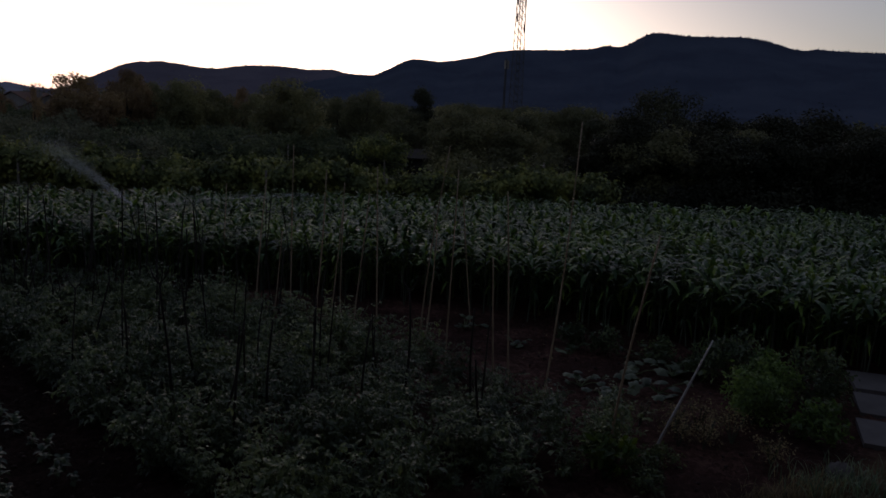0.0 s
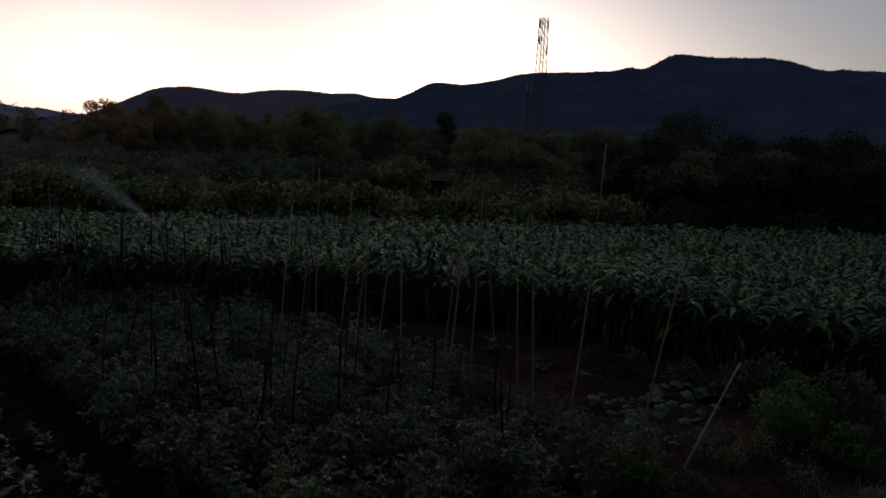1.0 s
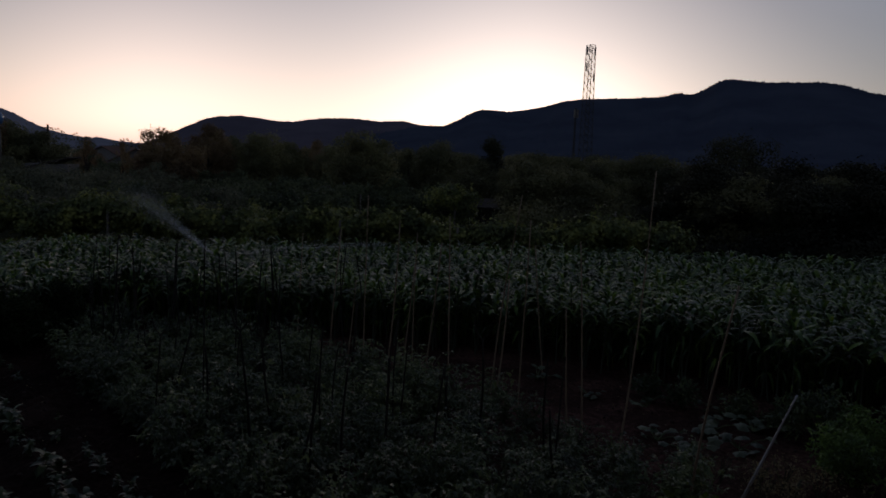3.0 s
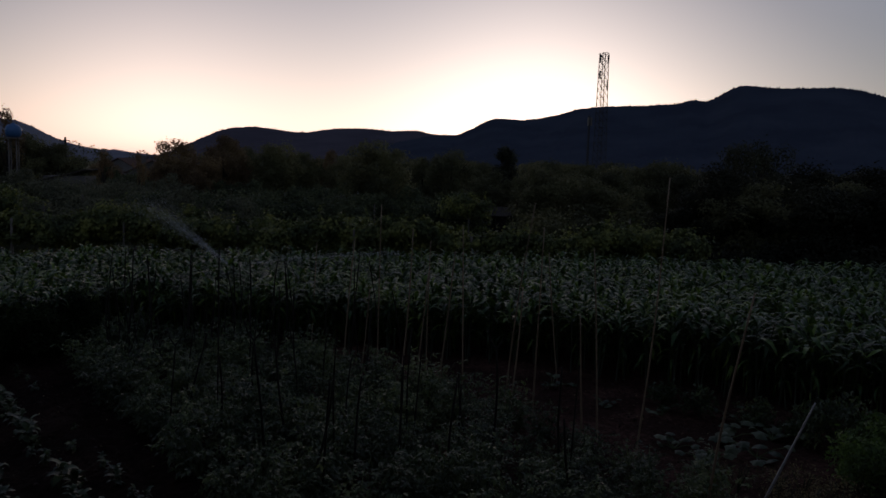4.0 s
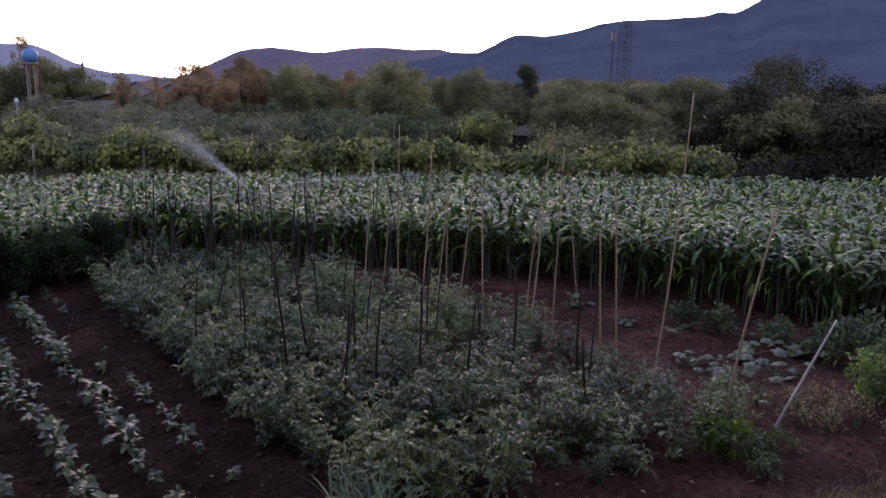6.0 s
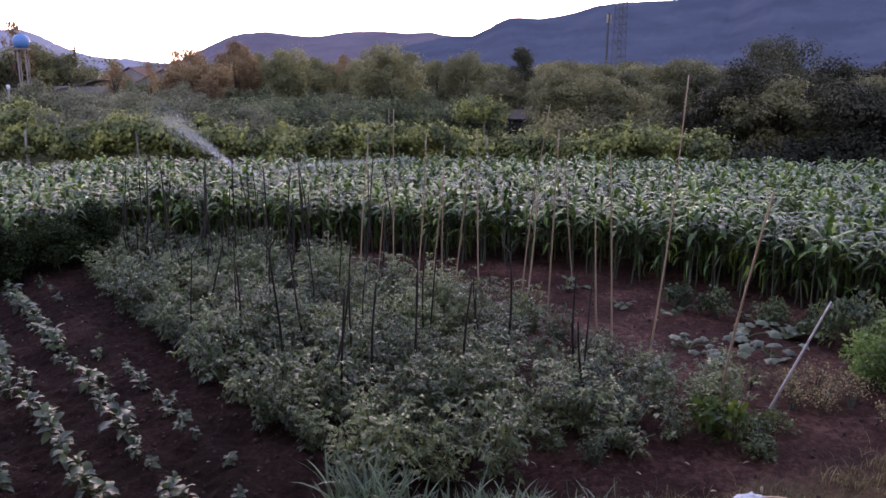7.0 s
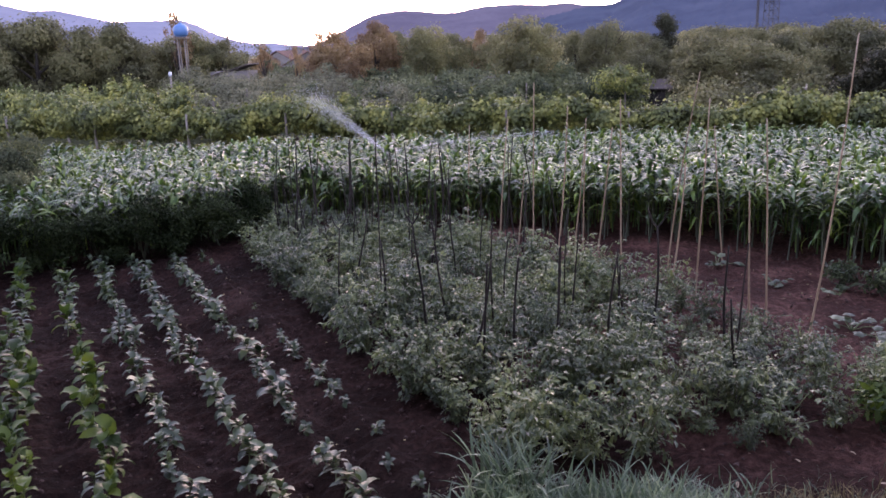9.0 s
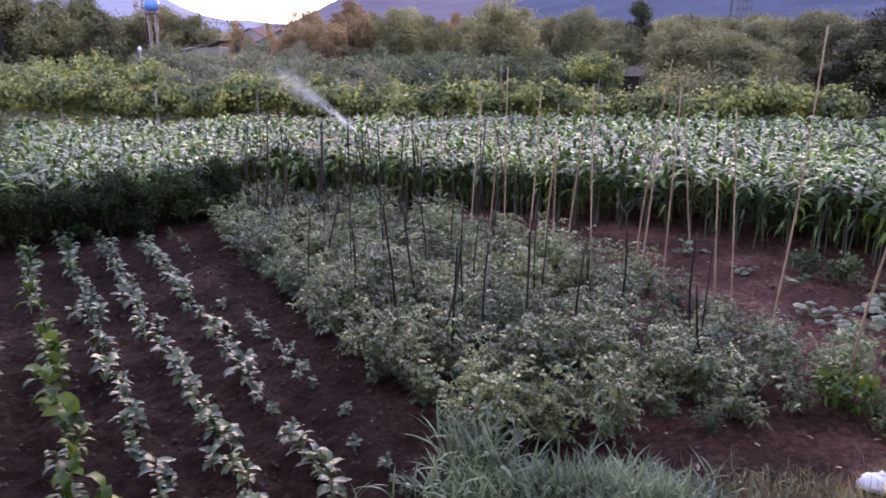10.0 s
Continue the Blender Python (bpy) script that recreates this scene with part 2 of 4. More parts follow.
PEPPER = leaf_material("pepper_leaf", (0.015, 0.031, 0.015), (0.030, 0.057, 0.024), (0.080, 0.115, 0.038), 0.40, 0.22, 0.42)
BROAD = leaf_material("broad_leaf", (0.016, 0.036, 0.009), (0.034, 0.070, 0.013), (0.085, 0.130, 0.016), 0.48, 0.3, 0.22)
SQUASH = leaf_material("squash_leaf", (0.024, 0.042, 0.020), (0.058, 0.088, 0.044), (0.140, 0.175, 0.095), 0.38, 0.2, 0.6)
BUSH = leaf_material("bush_leaf", (0.04, 0.08, 0.02), (0.08, 0.15, 0.035), (0.15, 0.25, 0.055), 0.5, 0.35)
HERB = leaf_material("herb_flower", (0.05, 0.05, 0.02), (0.13, 0.11, 0.045), (0.36, 0.30, 0.14), 0.6, 0.3)
VINE = leaf_material("vine_leaf", (0.040, 0.058, 0.022), (0.122, 0.150, 0.046), (0.360, 0.370, 0.100), 0.5, 0.2, 0.3, patch=1.6, spread=0.35)
VINE_FAR = leaf_material("far_vine_leaf", (0.034, 0.048, 0.028), (0.080, 0.100, 0.052), (0.180, 0.200, 0.100), 0.55, 0.35, 0.15, patch=0.8, spread=0.45)
TREE = leaf_material("tree_leaf", (0.066, 0.070, 0.034), (0.142, 0.145, 0.066), (0.270, 0.260, 0.115), 0.55, 0.35, 0.25, patch=0.4, spread=0.3)
TREE_DARK = leaf_material("dark_tree_leaf", (0.050, 0.055, 0.030), (0.106, 0.110, 0.054), (0.200, 0.195, 0.090), 0.6, 0.3, 0.2, patch=0.4, spread=0.3)
BRUSH = leaf_material("brush_leaf", (0.060, 0.066, 0.044), (0.125, 0.132, 0.086), (0.220, 0.225, 0.140), 0.6, 0.3, 0.1, patch=0.8, spread=0.4)
CONIFER = leaf_material("conifer_leaf", (0.026, 0.030, 0.018), (0.052, 0.057, 0.032), (0.10, 0.10, 0.05), 0.6, 0.2, 0.15, patch=0.4, spread=0.3)
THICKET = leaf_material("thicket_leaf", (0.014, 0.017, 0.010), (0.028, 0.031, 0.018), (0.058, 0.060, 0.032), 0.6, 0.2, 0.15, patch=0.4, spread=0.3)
# russet foliage, with the warm dusk glow put into its colour
TREE_RED_GLOW = leaf_material("russet_glow_leaf", (0.085, 0.056, 0.032), (0.165, 0.112, 0.058), (0.270, 0.200, 0.090), 0.55, 0.3, 0.25, patch=0.4, spread=0.3)
GRASS = leaf_material("grass_blade", (0.028, 0.058, 0.028), (0.065, 0.122, 0.060), (0.20, 0.27, 0.14), 0.36, 0.3, 0.65)
# air haze is painted into these slope colours, paler with distance
FOREST_HAZED = leaf_material("hazed_forest_slope", (0.050, 0.061, 0.090), (0.060, 0.073, 0.105), (0.074, 0.087, 0.119), 0.95, 0.0, 0.0, patch=0.012)
MID_HILL_HAZED = leaf_material("hazed_ridge_forest", (0.088, 0.080, 0.104), (0.105, 0.096, 0.122), (0.122, 0.112, 0.138), 0.95, 0.0, 0.0, patch=0.01)
FAR_HILL_HAZED = leaf_material("hazed_far_slope", (0.17, 0.18, 0.23), (0.19, 0.20, 0.25), (0.21, 0.22, 0.27), 0.95, 0.0, 0.0, patch=0.006)
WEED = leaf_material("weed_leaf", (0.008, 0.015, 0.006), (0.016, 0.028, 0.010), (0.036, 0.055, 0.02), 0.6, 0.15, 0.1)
CLOD = solid_material("soil_clod", (0.022, 0.012, 0.010), (0.10, 0.056, 0.046), 30, 0.98, 0.8)
BARK = solid_material("bark", (0.014, 0.011, 0.009), (0.04, 0.031, 0.024), 12, 0.9, 0.8, stretch=(1, 1, 0.25))
CANE = solid_material("dry_cane", (0.17, 0.12, 0.075), (0.38, 0.28, 0.18), 10, 0.6, 0.3, stretch=(1, 1, 0.2))
STICK = solid_material("old_stick", (0.007, 0.005, 0.004), (0.024, 0.018, 0.014), 14, 0.85, 0.6, stretch=(1, 1, 0.2))
PIPE = solid_material("grey_plastic_pipe", (0.27, 0.27, 0.28), (0.42, 0.42, 0.42), 6, 0.45, 0.1)
STEM = solid_material("green_stem", (0.05, 0.08, 0.03), (0.12, 0.16, 0.06), 20, 0.6)
POST = solid_material("weathered_post", (0.10, 0.085, 0.07), (0.26, 0.23, 0.20), 9, 0.9, 0.6, stretch=(1, 1, 0.2))
PLASTER = solid_material("grey_plaster", (0.11, 0.10, 0.10), (0.20, 0.185, 0.18), 3, 0.95)
ROOF = solid_material("dark_roof", (0.03, 0.024, 0.022), (0.06, 0.048, 0.042), 5, 0.95, 0.7)
TILE_RED = solid_material("red_tile_roof", (0.07, 0.034, 0.025), (0.12, 0.06, 0.044), 6, 0.95, 0.6)
WINDOW = solid_material("dark_pane", (0.01, 0.012, 0.015), (0.02, 0.022, 0.025), 2, 0.15, 0.0)
STEEL = solid_material("galvanised_steel", (0.16, 0.16, 0.17), (0.30, 0.30, 0.31), 6, 0.5, 0.1, 0.6)
MAST = solid_material("dull_mast_steel", (0.018, 0.018, 0.022), (0.035, 0.035, 0.04), 6, 0.7, 0.1)
WHITE = solid_material("white_plastic", (0.42, 0.46, 0.53), (0.60, 0.64, 0.70), 7, 0.4, 0.4)
BLUE = solid_material("blue_plastic_tank", (0.05, 0.15, 0.34), (0.08, 0.20, 0.42), 3, 0.4, 0.05)
WICKER = solid_material("pale_wicker", (0.30, 0.22, 0.12), (0.50, 0.39, 0.24), 25, 0.7, 0.8)
water_m, wmn, wml, wmb = nodes_of("water_drops")
wmb.inputs["Base Color"].default_value = (0.9, 0.92, 0.95, 1)
wmb.inputs["Roughness"].default_value, wmb.inputs["Transmission Weight"].default_value, wmb.inputs["IOR"].default_value = 0.15, 0.15, 1.33


# ---- ground: one sheet out to the horizon, tilled rows and clods near by ----
ALONG, ACROSS = np.array([0.61, -0.792]), np.array([0.792, 0.61])


def hills(x, y):
    """Soft, uneven tilth: a few sine trains and ridges along the seedling rows."""
    n = x * ACROSS[0] + y * ACROSS[1]
    s = x * ALONG[0] + y * ALONG[1]
    ridge = 0.03 * np.cos((n - 0.13) * 2 * math.pi / 0.525)
    inside = (n < 2.6) & (s < -4.5) & (s > -14.5) & (n > -2)
    z = np.where(inside, ridge, 0) + 0.012 * np.sin(3.1 * x + 1.7 * y) + 0.010 * np.sin(5.3 * x - 4.1 * y + 1)
    return z + 0.012 * np.sin(11 * x + 7 * y) * np.sin(9 * y - 5 * x)


def ground():
    fx = np.concatenate([[-4500, -2000, -800, -300, -120, -60, -30, -20], np.arange(-13, 8, 0.07), [10, 14, 20, 35, 60, 120, 300, 800, 2000, 4500]])
    fy = np.concatenate([[-4500, -1500, -400, -100, -30, -10, -2, 1], np.arange(3.0, 14.5, 0.07), [16, 18, 20, 24, 30, 45, 70, 120, 300, 800, 2000, 4500]])
    X, Y = np.meshgrid(fx, fy)
    near = (X > -13.1) & (X < 8.1) & (Y > 2.9) & (Y < 14.6)
    Z = np.where(near, hills(X, Y) + rng.normal(0, 0.014, X.shape), 0.0)
    v = np.stack([X, Y, Z], -1).reshape(-1, 3)
    w = len(fx)
    i = (np.arange(len(fy) - 1)[:, None] * w + np.arange(w - 1)[None]).ravel()
    ob = new("ground", mesh("ground", (v, np.stack([i, i + 1, i + w + 1, i + w], 1)), SOIL))
    tagged(ob, "red-brown tilled garden soil, dry grass farther out", "ground", kind="structure")


ground()


def ridge(name, label, nodes, dist, depth, material, teeth, seed):
    """A wooded ridge. nodes: bearing and height in degrees of the crest, as seen from the garden."""
    r = np.random.default_rng(seed)
    a = np.arange(nodes[0][0], nodes[-1][0], 0.045)
    e = np.interp(a, [n[0] for n in nodes], [n[1] for n in nodes])
    k = np.hanning(9)
    e = np.convolve(np.pad(e, 4, mode="edge"), k / k.sum(), "valid")
    crest = np.tan(np.radians(e)) * dist
    tooth = r.random(len(a)) ** 2 * teeth + teeth * 0.5 * np.convolve(r.random(len(a) + 8), np.ones(9) / 9, "valid")
    s = np.concatenate([np.linspace(0, 1, 61), [1.15, 1.5]])
    A, S = np.meshgrid(np.radians(a), s)
    D = dist - depth + depth * S
    up = np.where(S <= 1, np.clip(S, 0, 1) ** 0.9 * D / dist, 1 - (S - 1) * 1.6)
    gully = 1 - 0.03 * np.sin(A * 60 + 3 * np.sin(S * 3) + seed) * np.sin(np.pi * np.clip(S, 0, 1))
    Z = (crest[None] + 3.2 - teeth * 0.4) * up * gully
    rough = r.normal(0, 1, (Z.shape[0], Z.shape[1] + 16))
    k2 = np.hanning(17)
    rough = np.stack([np.convolve(q, k2 / np.sqrt((k2 ** 2).sum()), "valid") for q in rough])
    rough = (np.roll(rough, 1, 0) + 2 * rough + np.roll(rough, -1, 0)) / 2.5
    Z += np.where((S > 0.03) & (S < 0.99), 1, 0) * rough * teeth * 0.18 * np.clip((1 - S) * 6, 0.15, 1)
    Z[60] += 0.6 * tooth
    Z[0] = -3
    v = np.stack([D * np.sin(A), D * np.cos(A), Z], -1).reshape(-1, 3)
    w = len(a)
    i = (np.arange(len(s) - 1)[:, None] * w + np.arange(w - 1)[None]).ravel()
    tagged(new(name, mesh(name, (v, np.stack([i, i + 1, i + w + 1, i + w], 1)), material)), label, "mountain", kind="structure")


ridge("mountain_right", "dark wooded mountain ridge with a rounded summit, bluish haze in its colour", [(-6, 1.2), (0.5, 2.6), (1.93, 2.62), (2.93, 3.07), (3.88, 3.62), (4.52, 3.85), (5.53, 3.85), (6.55, 3.77), (8.15, 4.02), (9.35, 4.3), (10.53, 4.66), (12.51, 4.87), (14.86, 4.93), (17.18, 5.07), (18.11, 5.35), (19.07, 5.22), (19.8, 5.53), (20.68, 6.11), (21.59, 6.3), (22.69, 6.16), (24.14, 6.06), (27.27, 6.06), (28.64, 5.81), (30, 5.38), (30.66, 5.24), (31.61, 5.35), (32.81, 5.24), (34, 5.2), (38, 5), (45, 4.2), (62, 2)], 1500, 700, FOREST_HAZED, 5, 3)
ridge("mountain_middle", "low wooded mountain ridge against the dusk sky, mauve haze in its colour", [(-22.5, 0.1), (-18.55, 0.57), (-16.79, 1.44), (-15.71, 1.95), (-14.99, 2.3), (-14.08, 2.57), (-12.42, 2.71), (-11.29, 2.62), (-9.77, 2.43), (-8.62, 2.49), (-7.46, 2.7), (-6.29, 2.84), (-4.31, 2.86), (-2.71, 2.74), (-1.11, 2.85), (0.11, 2.63), (1.33, 2.52), (4, 2.6), (9, 1.5)], 1900, 700, MID_HILL_HAZED, 5, 5)
ridge("mountain_left", "distant hills beyond the saddle, paled by haze put into their colour", [(-62, 2.6), (-45, 3.7), (-38, 3.5), (-36.5, 3.1), (-35, 3.15), (-31.7, 2.4), (-28.7, 2.43), (-27.46, 2.44), (-26.39, 2.06), (-25.63, 1.62), (-24.68, 1.22), (-24.03, 1.02), (-23.04, 0.83), (-22.37, 0.73), (-21.5, 0.81), (-20.64, 0.64), (-19.58, 0.55), (-17, 0.4), (-8, 0.4), (10, 0.4)], 3600, 900, FAR_HILL_HAZED, 6, 9)


def sky_blocker():
    """An unseen plain wall behind the camera, added to block sky light from there."""
    v, f = block(40, 0.4, 12.0, (0, -1.9, 6.0))
    tagged(new("wall_south", mesh("wall_south", (v, f), PLASTER, False)), "plain grey plastered wall, added unseen to block sky light", "wall", kind="structure")


sky_blocker()


def inside(poly, x, y):
    c = False
    for (x0, y0), (x1, y1) in zip(poly, poly[1:] + poly[:1]):
        if (y0 > y) != (y1 > y) and x < (x1 - x0) * (y - y0) / (y1 - y0) + x0:
            c = not c
    return c


# ---- maize field ----
def corn_variant(seed):
    r = np.random.default_rng(seed)
    h = r.uniform(0.86, 0.98)
    stalk = tube([(0, 0, -0.03), (0.01, 0, h * 0.5), (0.0, 0.01, h)], [0.013, 0.011, 0.006], 6)
    leaves, a0 = [], r.uniform(0, 6.3)
    for k in range(12):
        a = a0 + (k % 2) * math.pi + r.normal(0, 0.5)
        if k > 9:
            ln, wd, st, en, at = 0.24, 0.045, 1.15, -0.6, 0.98
        elif k > 2:
            ln, wd, st, en, at = 0.40, 0.060, 0.62, -1.25, 0.74 + 0.24 * (k - 3) / 6
        else:
            ln, wd, st, en, at = 0.40, 0.034, 0.6, -2.4, 0.40 + 0.13 * k
        b = blade(ln * r.uniform(0.85, 1.15), wd * r.uniform(0.8, 1.2), 6, 0.22, st + r.normal(0, 0.14), en + r.normal(0, 0.25), 0.3, 0.08, r.normal(0, 0.25))
        leaves.append(moved(b, turn(a), (0, 0, h * at - 0.03)))
    return stalk, leaves


corn_shapes = [corn_variant(100 + i) for i in range(7)]
corn_meshes = [(mesh("stalk", s, STALK), [mesh("leaf", lf, CORN) for lf in lv]) for s, lv in corn_shapes]
CORN_FIELD = [(-14, 9.6), (-8.6, 10.9), (-7.2, 11.9), (-6.3, 12.6), (-5.8, 14.1), (-3, 13.9), (-0.8, 13.4), (1.1, 13.0), (2.1, 12.7), (3.0, 12.0), (3.8, 11.4), (4.6, 10.9), (5.4, 10.2), (7, 9.3), (11, 7.9), (15, 13), (13, 19.3), (7, 19.7), (0, 20.3), (-6, 19.4), (-13, 17.6)]
plants = []
for row in np.arange(-18, 20, 0.37):
    for s in np.arange(5, 24, 0.15):
        x, y = row + 0.18 * (s - 14) + rng.normal(0, 0.05), s + rng.normal(0, 0.05)
        if inside(CORN_FIELD, x, y):
            plants.append((x, y))
plants = np.array(plants)
edge = np.array([min(math.hypot(x - (a[0] + (b[0] - a[0]) * u), y - (a[1] + (b[1] - a[1]) * u)) for a, b in zip(CORN_FIELD[1:15], CORN_FIELD[2:16]) for u in (0, 0.25, 0.5, 0.75)) for x, y in plants])
order = np.argsort(edge)
for i in order[:235]:
    x, y = plants[i]
    st, lv = corn_meshes[int(rng.integers(7))]
    size = rng.uniform(0.9, 1.15) * (1 + 0.012 * min(max(x + 1, 0), 6))
    root = thing("corn_plant", (x, y, 0), rng.uniform(0, 6.28), size, "young green maize plant with arching leaves at the field edge", "maize", "maize plants at the field edge")
    root.rotation_euler[0], root.rotation_euler[1] = rng.normal(0, 0.06), rng.normal(0, 0.06)
    part("stalk", st, root)
    for m in lv:
        part("leaf", m, root)
rest = []
groups = {}
for i in order[235:]:
    groups.setdefault(int(rng.integers(7)), []).append(plants[i])
for k, pts in groups.items():
    whole = merge([corn_shapes[k][0]] + corn_shapes[k][1])
    pts = np.array(pts)
    z = np.zeros(len(pts))
    rest.append(scatter(whole, np.column_stack([pts, z]), turns(rng.uniform(0, 6.28, len(pts)), rng.normal(0, 0.04, len(pts)), rng.normal(0, 0.04, len(pts))), rng.uniform(0.86, 1.2, len(pts)) * (1 + 0.012 * np.clip(pts[:, 0] + 1, 0, 6))))
tagged(new("corn_field", mesh("corn_field", merge(rest), CORN)), "dense field of young green maize with glossy leaves", "maize", kind="stuff")


# ---- staked tomato bed ----
def leaflet(w=0.45):
    v, f = blade(1.0, w, 2, 0.3, 0.35, -0.7)
    return v, f


LEAFLET = leaflet()


def simple_leaf(half):
    return np.array([(0, 0, 0), (-half, 0.45, 0.08), (0, 1, -0.12), (half, 0.45, 0.08)]), np.array([(0, 3, 2, 1)])


def facing(normals, r):
    """Rotation matrices that turn a leaf's face along the given normals, with a random spin."""
    z = normals / (np.linalg.norm(normals, axis=1)[:, None] + 1e-9)
    y = r.normal(0, 1, z.shape)
    y -= (y * z).sum(1)[:, None] * z
    y /= np.linalg.norm(y, axis=1)[:, None] + 1e-9
    return np.stack([np.cross(y, z), y, z], -1)


def puffs(r, centres, radii, count, leaf, shape, squash=1.0, loose=0.5):
    """Leaves over the outer faces of many overlapping clumps; each faces away from its clump's middle."""
    centres, radii = np.asarray(centres), np.asarray(radii)
    k = r.choice(len(centres), count, p=radii ** 2 / (radii ** 2).sum())
    d = r.normal(0, 1, (count, 3))
    d[:, 2] = d[:, 2] + 0.25
    d /= np.linalg.norm(d, axis=1)[:, None]
    reach = 0.62 + 0.5 * r.random(count) + 0.8 * r.random(count) * (r.random(count) < 0.12)
    p = centres[k] + d * (radii[k] * reach)[:, None] * np.array([1, 1, squash])
    nrm = d + r.normal(0, loose, (count, 3)) + np.array([0, 0, 0.1])
    return scatter(shape, p, facing(nrm, r), leaf * r.uniform(0.6, 1.35, count))


def tomato_variant(seed):
    r = np.random.default_rng(seed)
    stems, pl, yw, pt, rl, sz = [], [], [], [], [], []
    for b in range(10):
        a, lean, ln = r.uniform(0, 6.28), r.uniform(0.1, 0.9), r.uniform(0.35, 0.62)
        u = np.linspace(0, 1, 5)
        hor, ver = ln * np.sin(lean) * u, ln * np.cos(lean) * u + 0.06 * u * (1 - u)
        pts = np.stack([hor * math.cos(a), hor * math.sin(a), ver], -1)
        stems.append(tube(pts, np.linspace(0.007, 0.003, 5), 4))
        for s in np.linspace(0.2, 1, 8):
            base = np.array([np.interp(s, u, pts[:, c]) for c in range(3)])
            la, ll = r.uniform(0, 6.28), r.uniform(0.10, 0.19)
            droop = r.uniform(-0.5, 0.35)
            for q in range(9):
                t = 0.3 + 0.7 * (q // 2) / 4
                side = (q % 2) * 2 - 1 if q < 8 else 0
                d = np.array([math.cos(la), math.sin(la), droop * t])
                pl.append(base + d * ll * t + r.normal(0, 0.008, 3))
                yw.append(la - math.pi / 2 + side * 0.95 + r.normal(0, 0.3)), pt.append(droop + r.normal(-0.45, 0.4)), rl.append(r.normal(0, 0.4))
                sz.append(r.uniform(0.032, 0.068))
    return merge(stems), scatter(LEAFLET, np.array(pl), turns(np.array(yw), np.array(pt), np.array(rl)), np.array(sz))


tomato_meshes = [(mesh("stem", a, STEM), mesh("foliage", b, TOMATO)) for a, b in (tomato_variant(200 + i) for i in range(7))]
TOMATO_BED = [(-1.15, 5.75), (-0.6, 5.6), (0.6, 5.65), (1.4, 5.95), (2.2, 6.25), (3.0, 7.2), (2.1, 8.7), (1.0, 10.0), (-0.3, 11.4), (-1.6, 12.6), (-3.2, 13.3), (-5.6, 13.6), (-5.6, 12.0), (-4.3, 10.2), (-2.75, 8.2)]
for a in np.arange(-16, 2, 0.40):
    for n in np.arange(2.5, 8.5, 0.52):
        p = a * ALONG + n * ACROSS + rng.normal(0, 0.07, 2)
        thin = p[0] > 0.4
        if inside(TOMATO_BED, *p) and rng.random() > (0.04 if thin else 0.07):
            st, fo = tomato_meshes[int(rng.integers(7))]
            root = thing("tomato_plant", (*p, 0), rng.uniform(0, 6.28), rng.choice((0.62, 0.78, 0.92, 1.06, 1.22)) * rng.uniform(0.92, 1.08) * (0.9 if thin else 1), "bushy grey-green tomato plant in red soil", "tomato plant", "tomato plants in the staked bed")
            part("stem", st, root), part("foliage", fo, root)


# ---- stakes: x, y, height, lean to the right in degrees ----
def stake(name, x, y, h, lean, r0, material, label, group, seed, bend=0.02, fork=False):
    r = np.random.default_rng(seed)
    u = np.linspace(-0.06, 1, 9)
    dy = math.tan(radians(r.uniform(-4, 4)))
    pts = np.stack([u * h * math.tan(radians(lean)) + bend * h * np.sin(u * 3.1) * r.uniform(-1, 1), u * h * dy + bend * h * np.sin(u * 5) * r.uniform(-1, 1), u * h], -1)
    rad = r0 * np.linspace(1.15, 0.6, 9) * r.uniform(0.94, 1.06, 9)
    shapes = [tube(pts, rad, 7)]
    if fork:
        for s in (-1, 1):
            shapes.append(tube([pts[-1] - (0, 0, 0.01), pts[-1] + (0.06 * s, 0, 0.07), pts[-1] + (0.10 * s, 0.01, 0.19)], [r0 * 0.75, r0 * 0.6, r0 * 0.4], 5))
    ob = new(name, mesh(name, merge(shapes), material))
    ob.location = (x, y, 0)
    tagged(ob, label, "stake", group)


CANES = [(-2.06, 13.82, 1.87, 2.0), (-1.41, 13.23, 2.02, 4.4), (-1.04, 12.41, 1.29, 4.7), (-0.79, 12.44, 2.65, 0.5), (-0.38, 11.68, 2.33, 3.2), (-0.15, 11.81, 1.66, 5.0), (0.0, 12.06, 2.13, 0.5), (0.2, 11.69, 2.01, 5.4), (0.55, 11.47, 2.42, -1.5), (1.11, 10.67, 2.81, 6.1), (1.17, 10.5, 1.67, 3.8), (1.39, 9.91, 2.53, 0.9), (2.02, 11.74, 2.01, -6.0), (1.88, 9.06, 1.55, -3.1), (2.09, 9.18, 2.33, -2.9), (2.33, 8.38, 3.2, 4.7), (2.56, 6.8, 2.19, 9.8)]
for i, (x, y, h, ln) in enumerate(CANES):
    stake("cane_stake", x, y, h, ln, (0.0105, 0.013, 0.0115)[i % 3], CANE, "tall pale dry cane stake stuck in the soil", "dry cane stakes", 300 + i, 0.012)
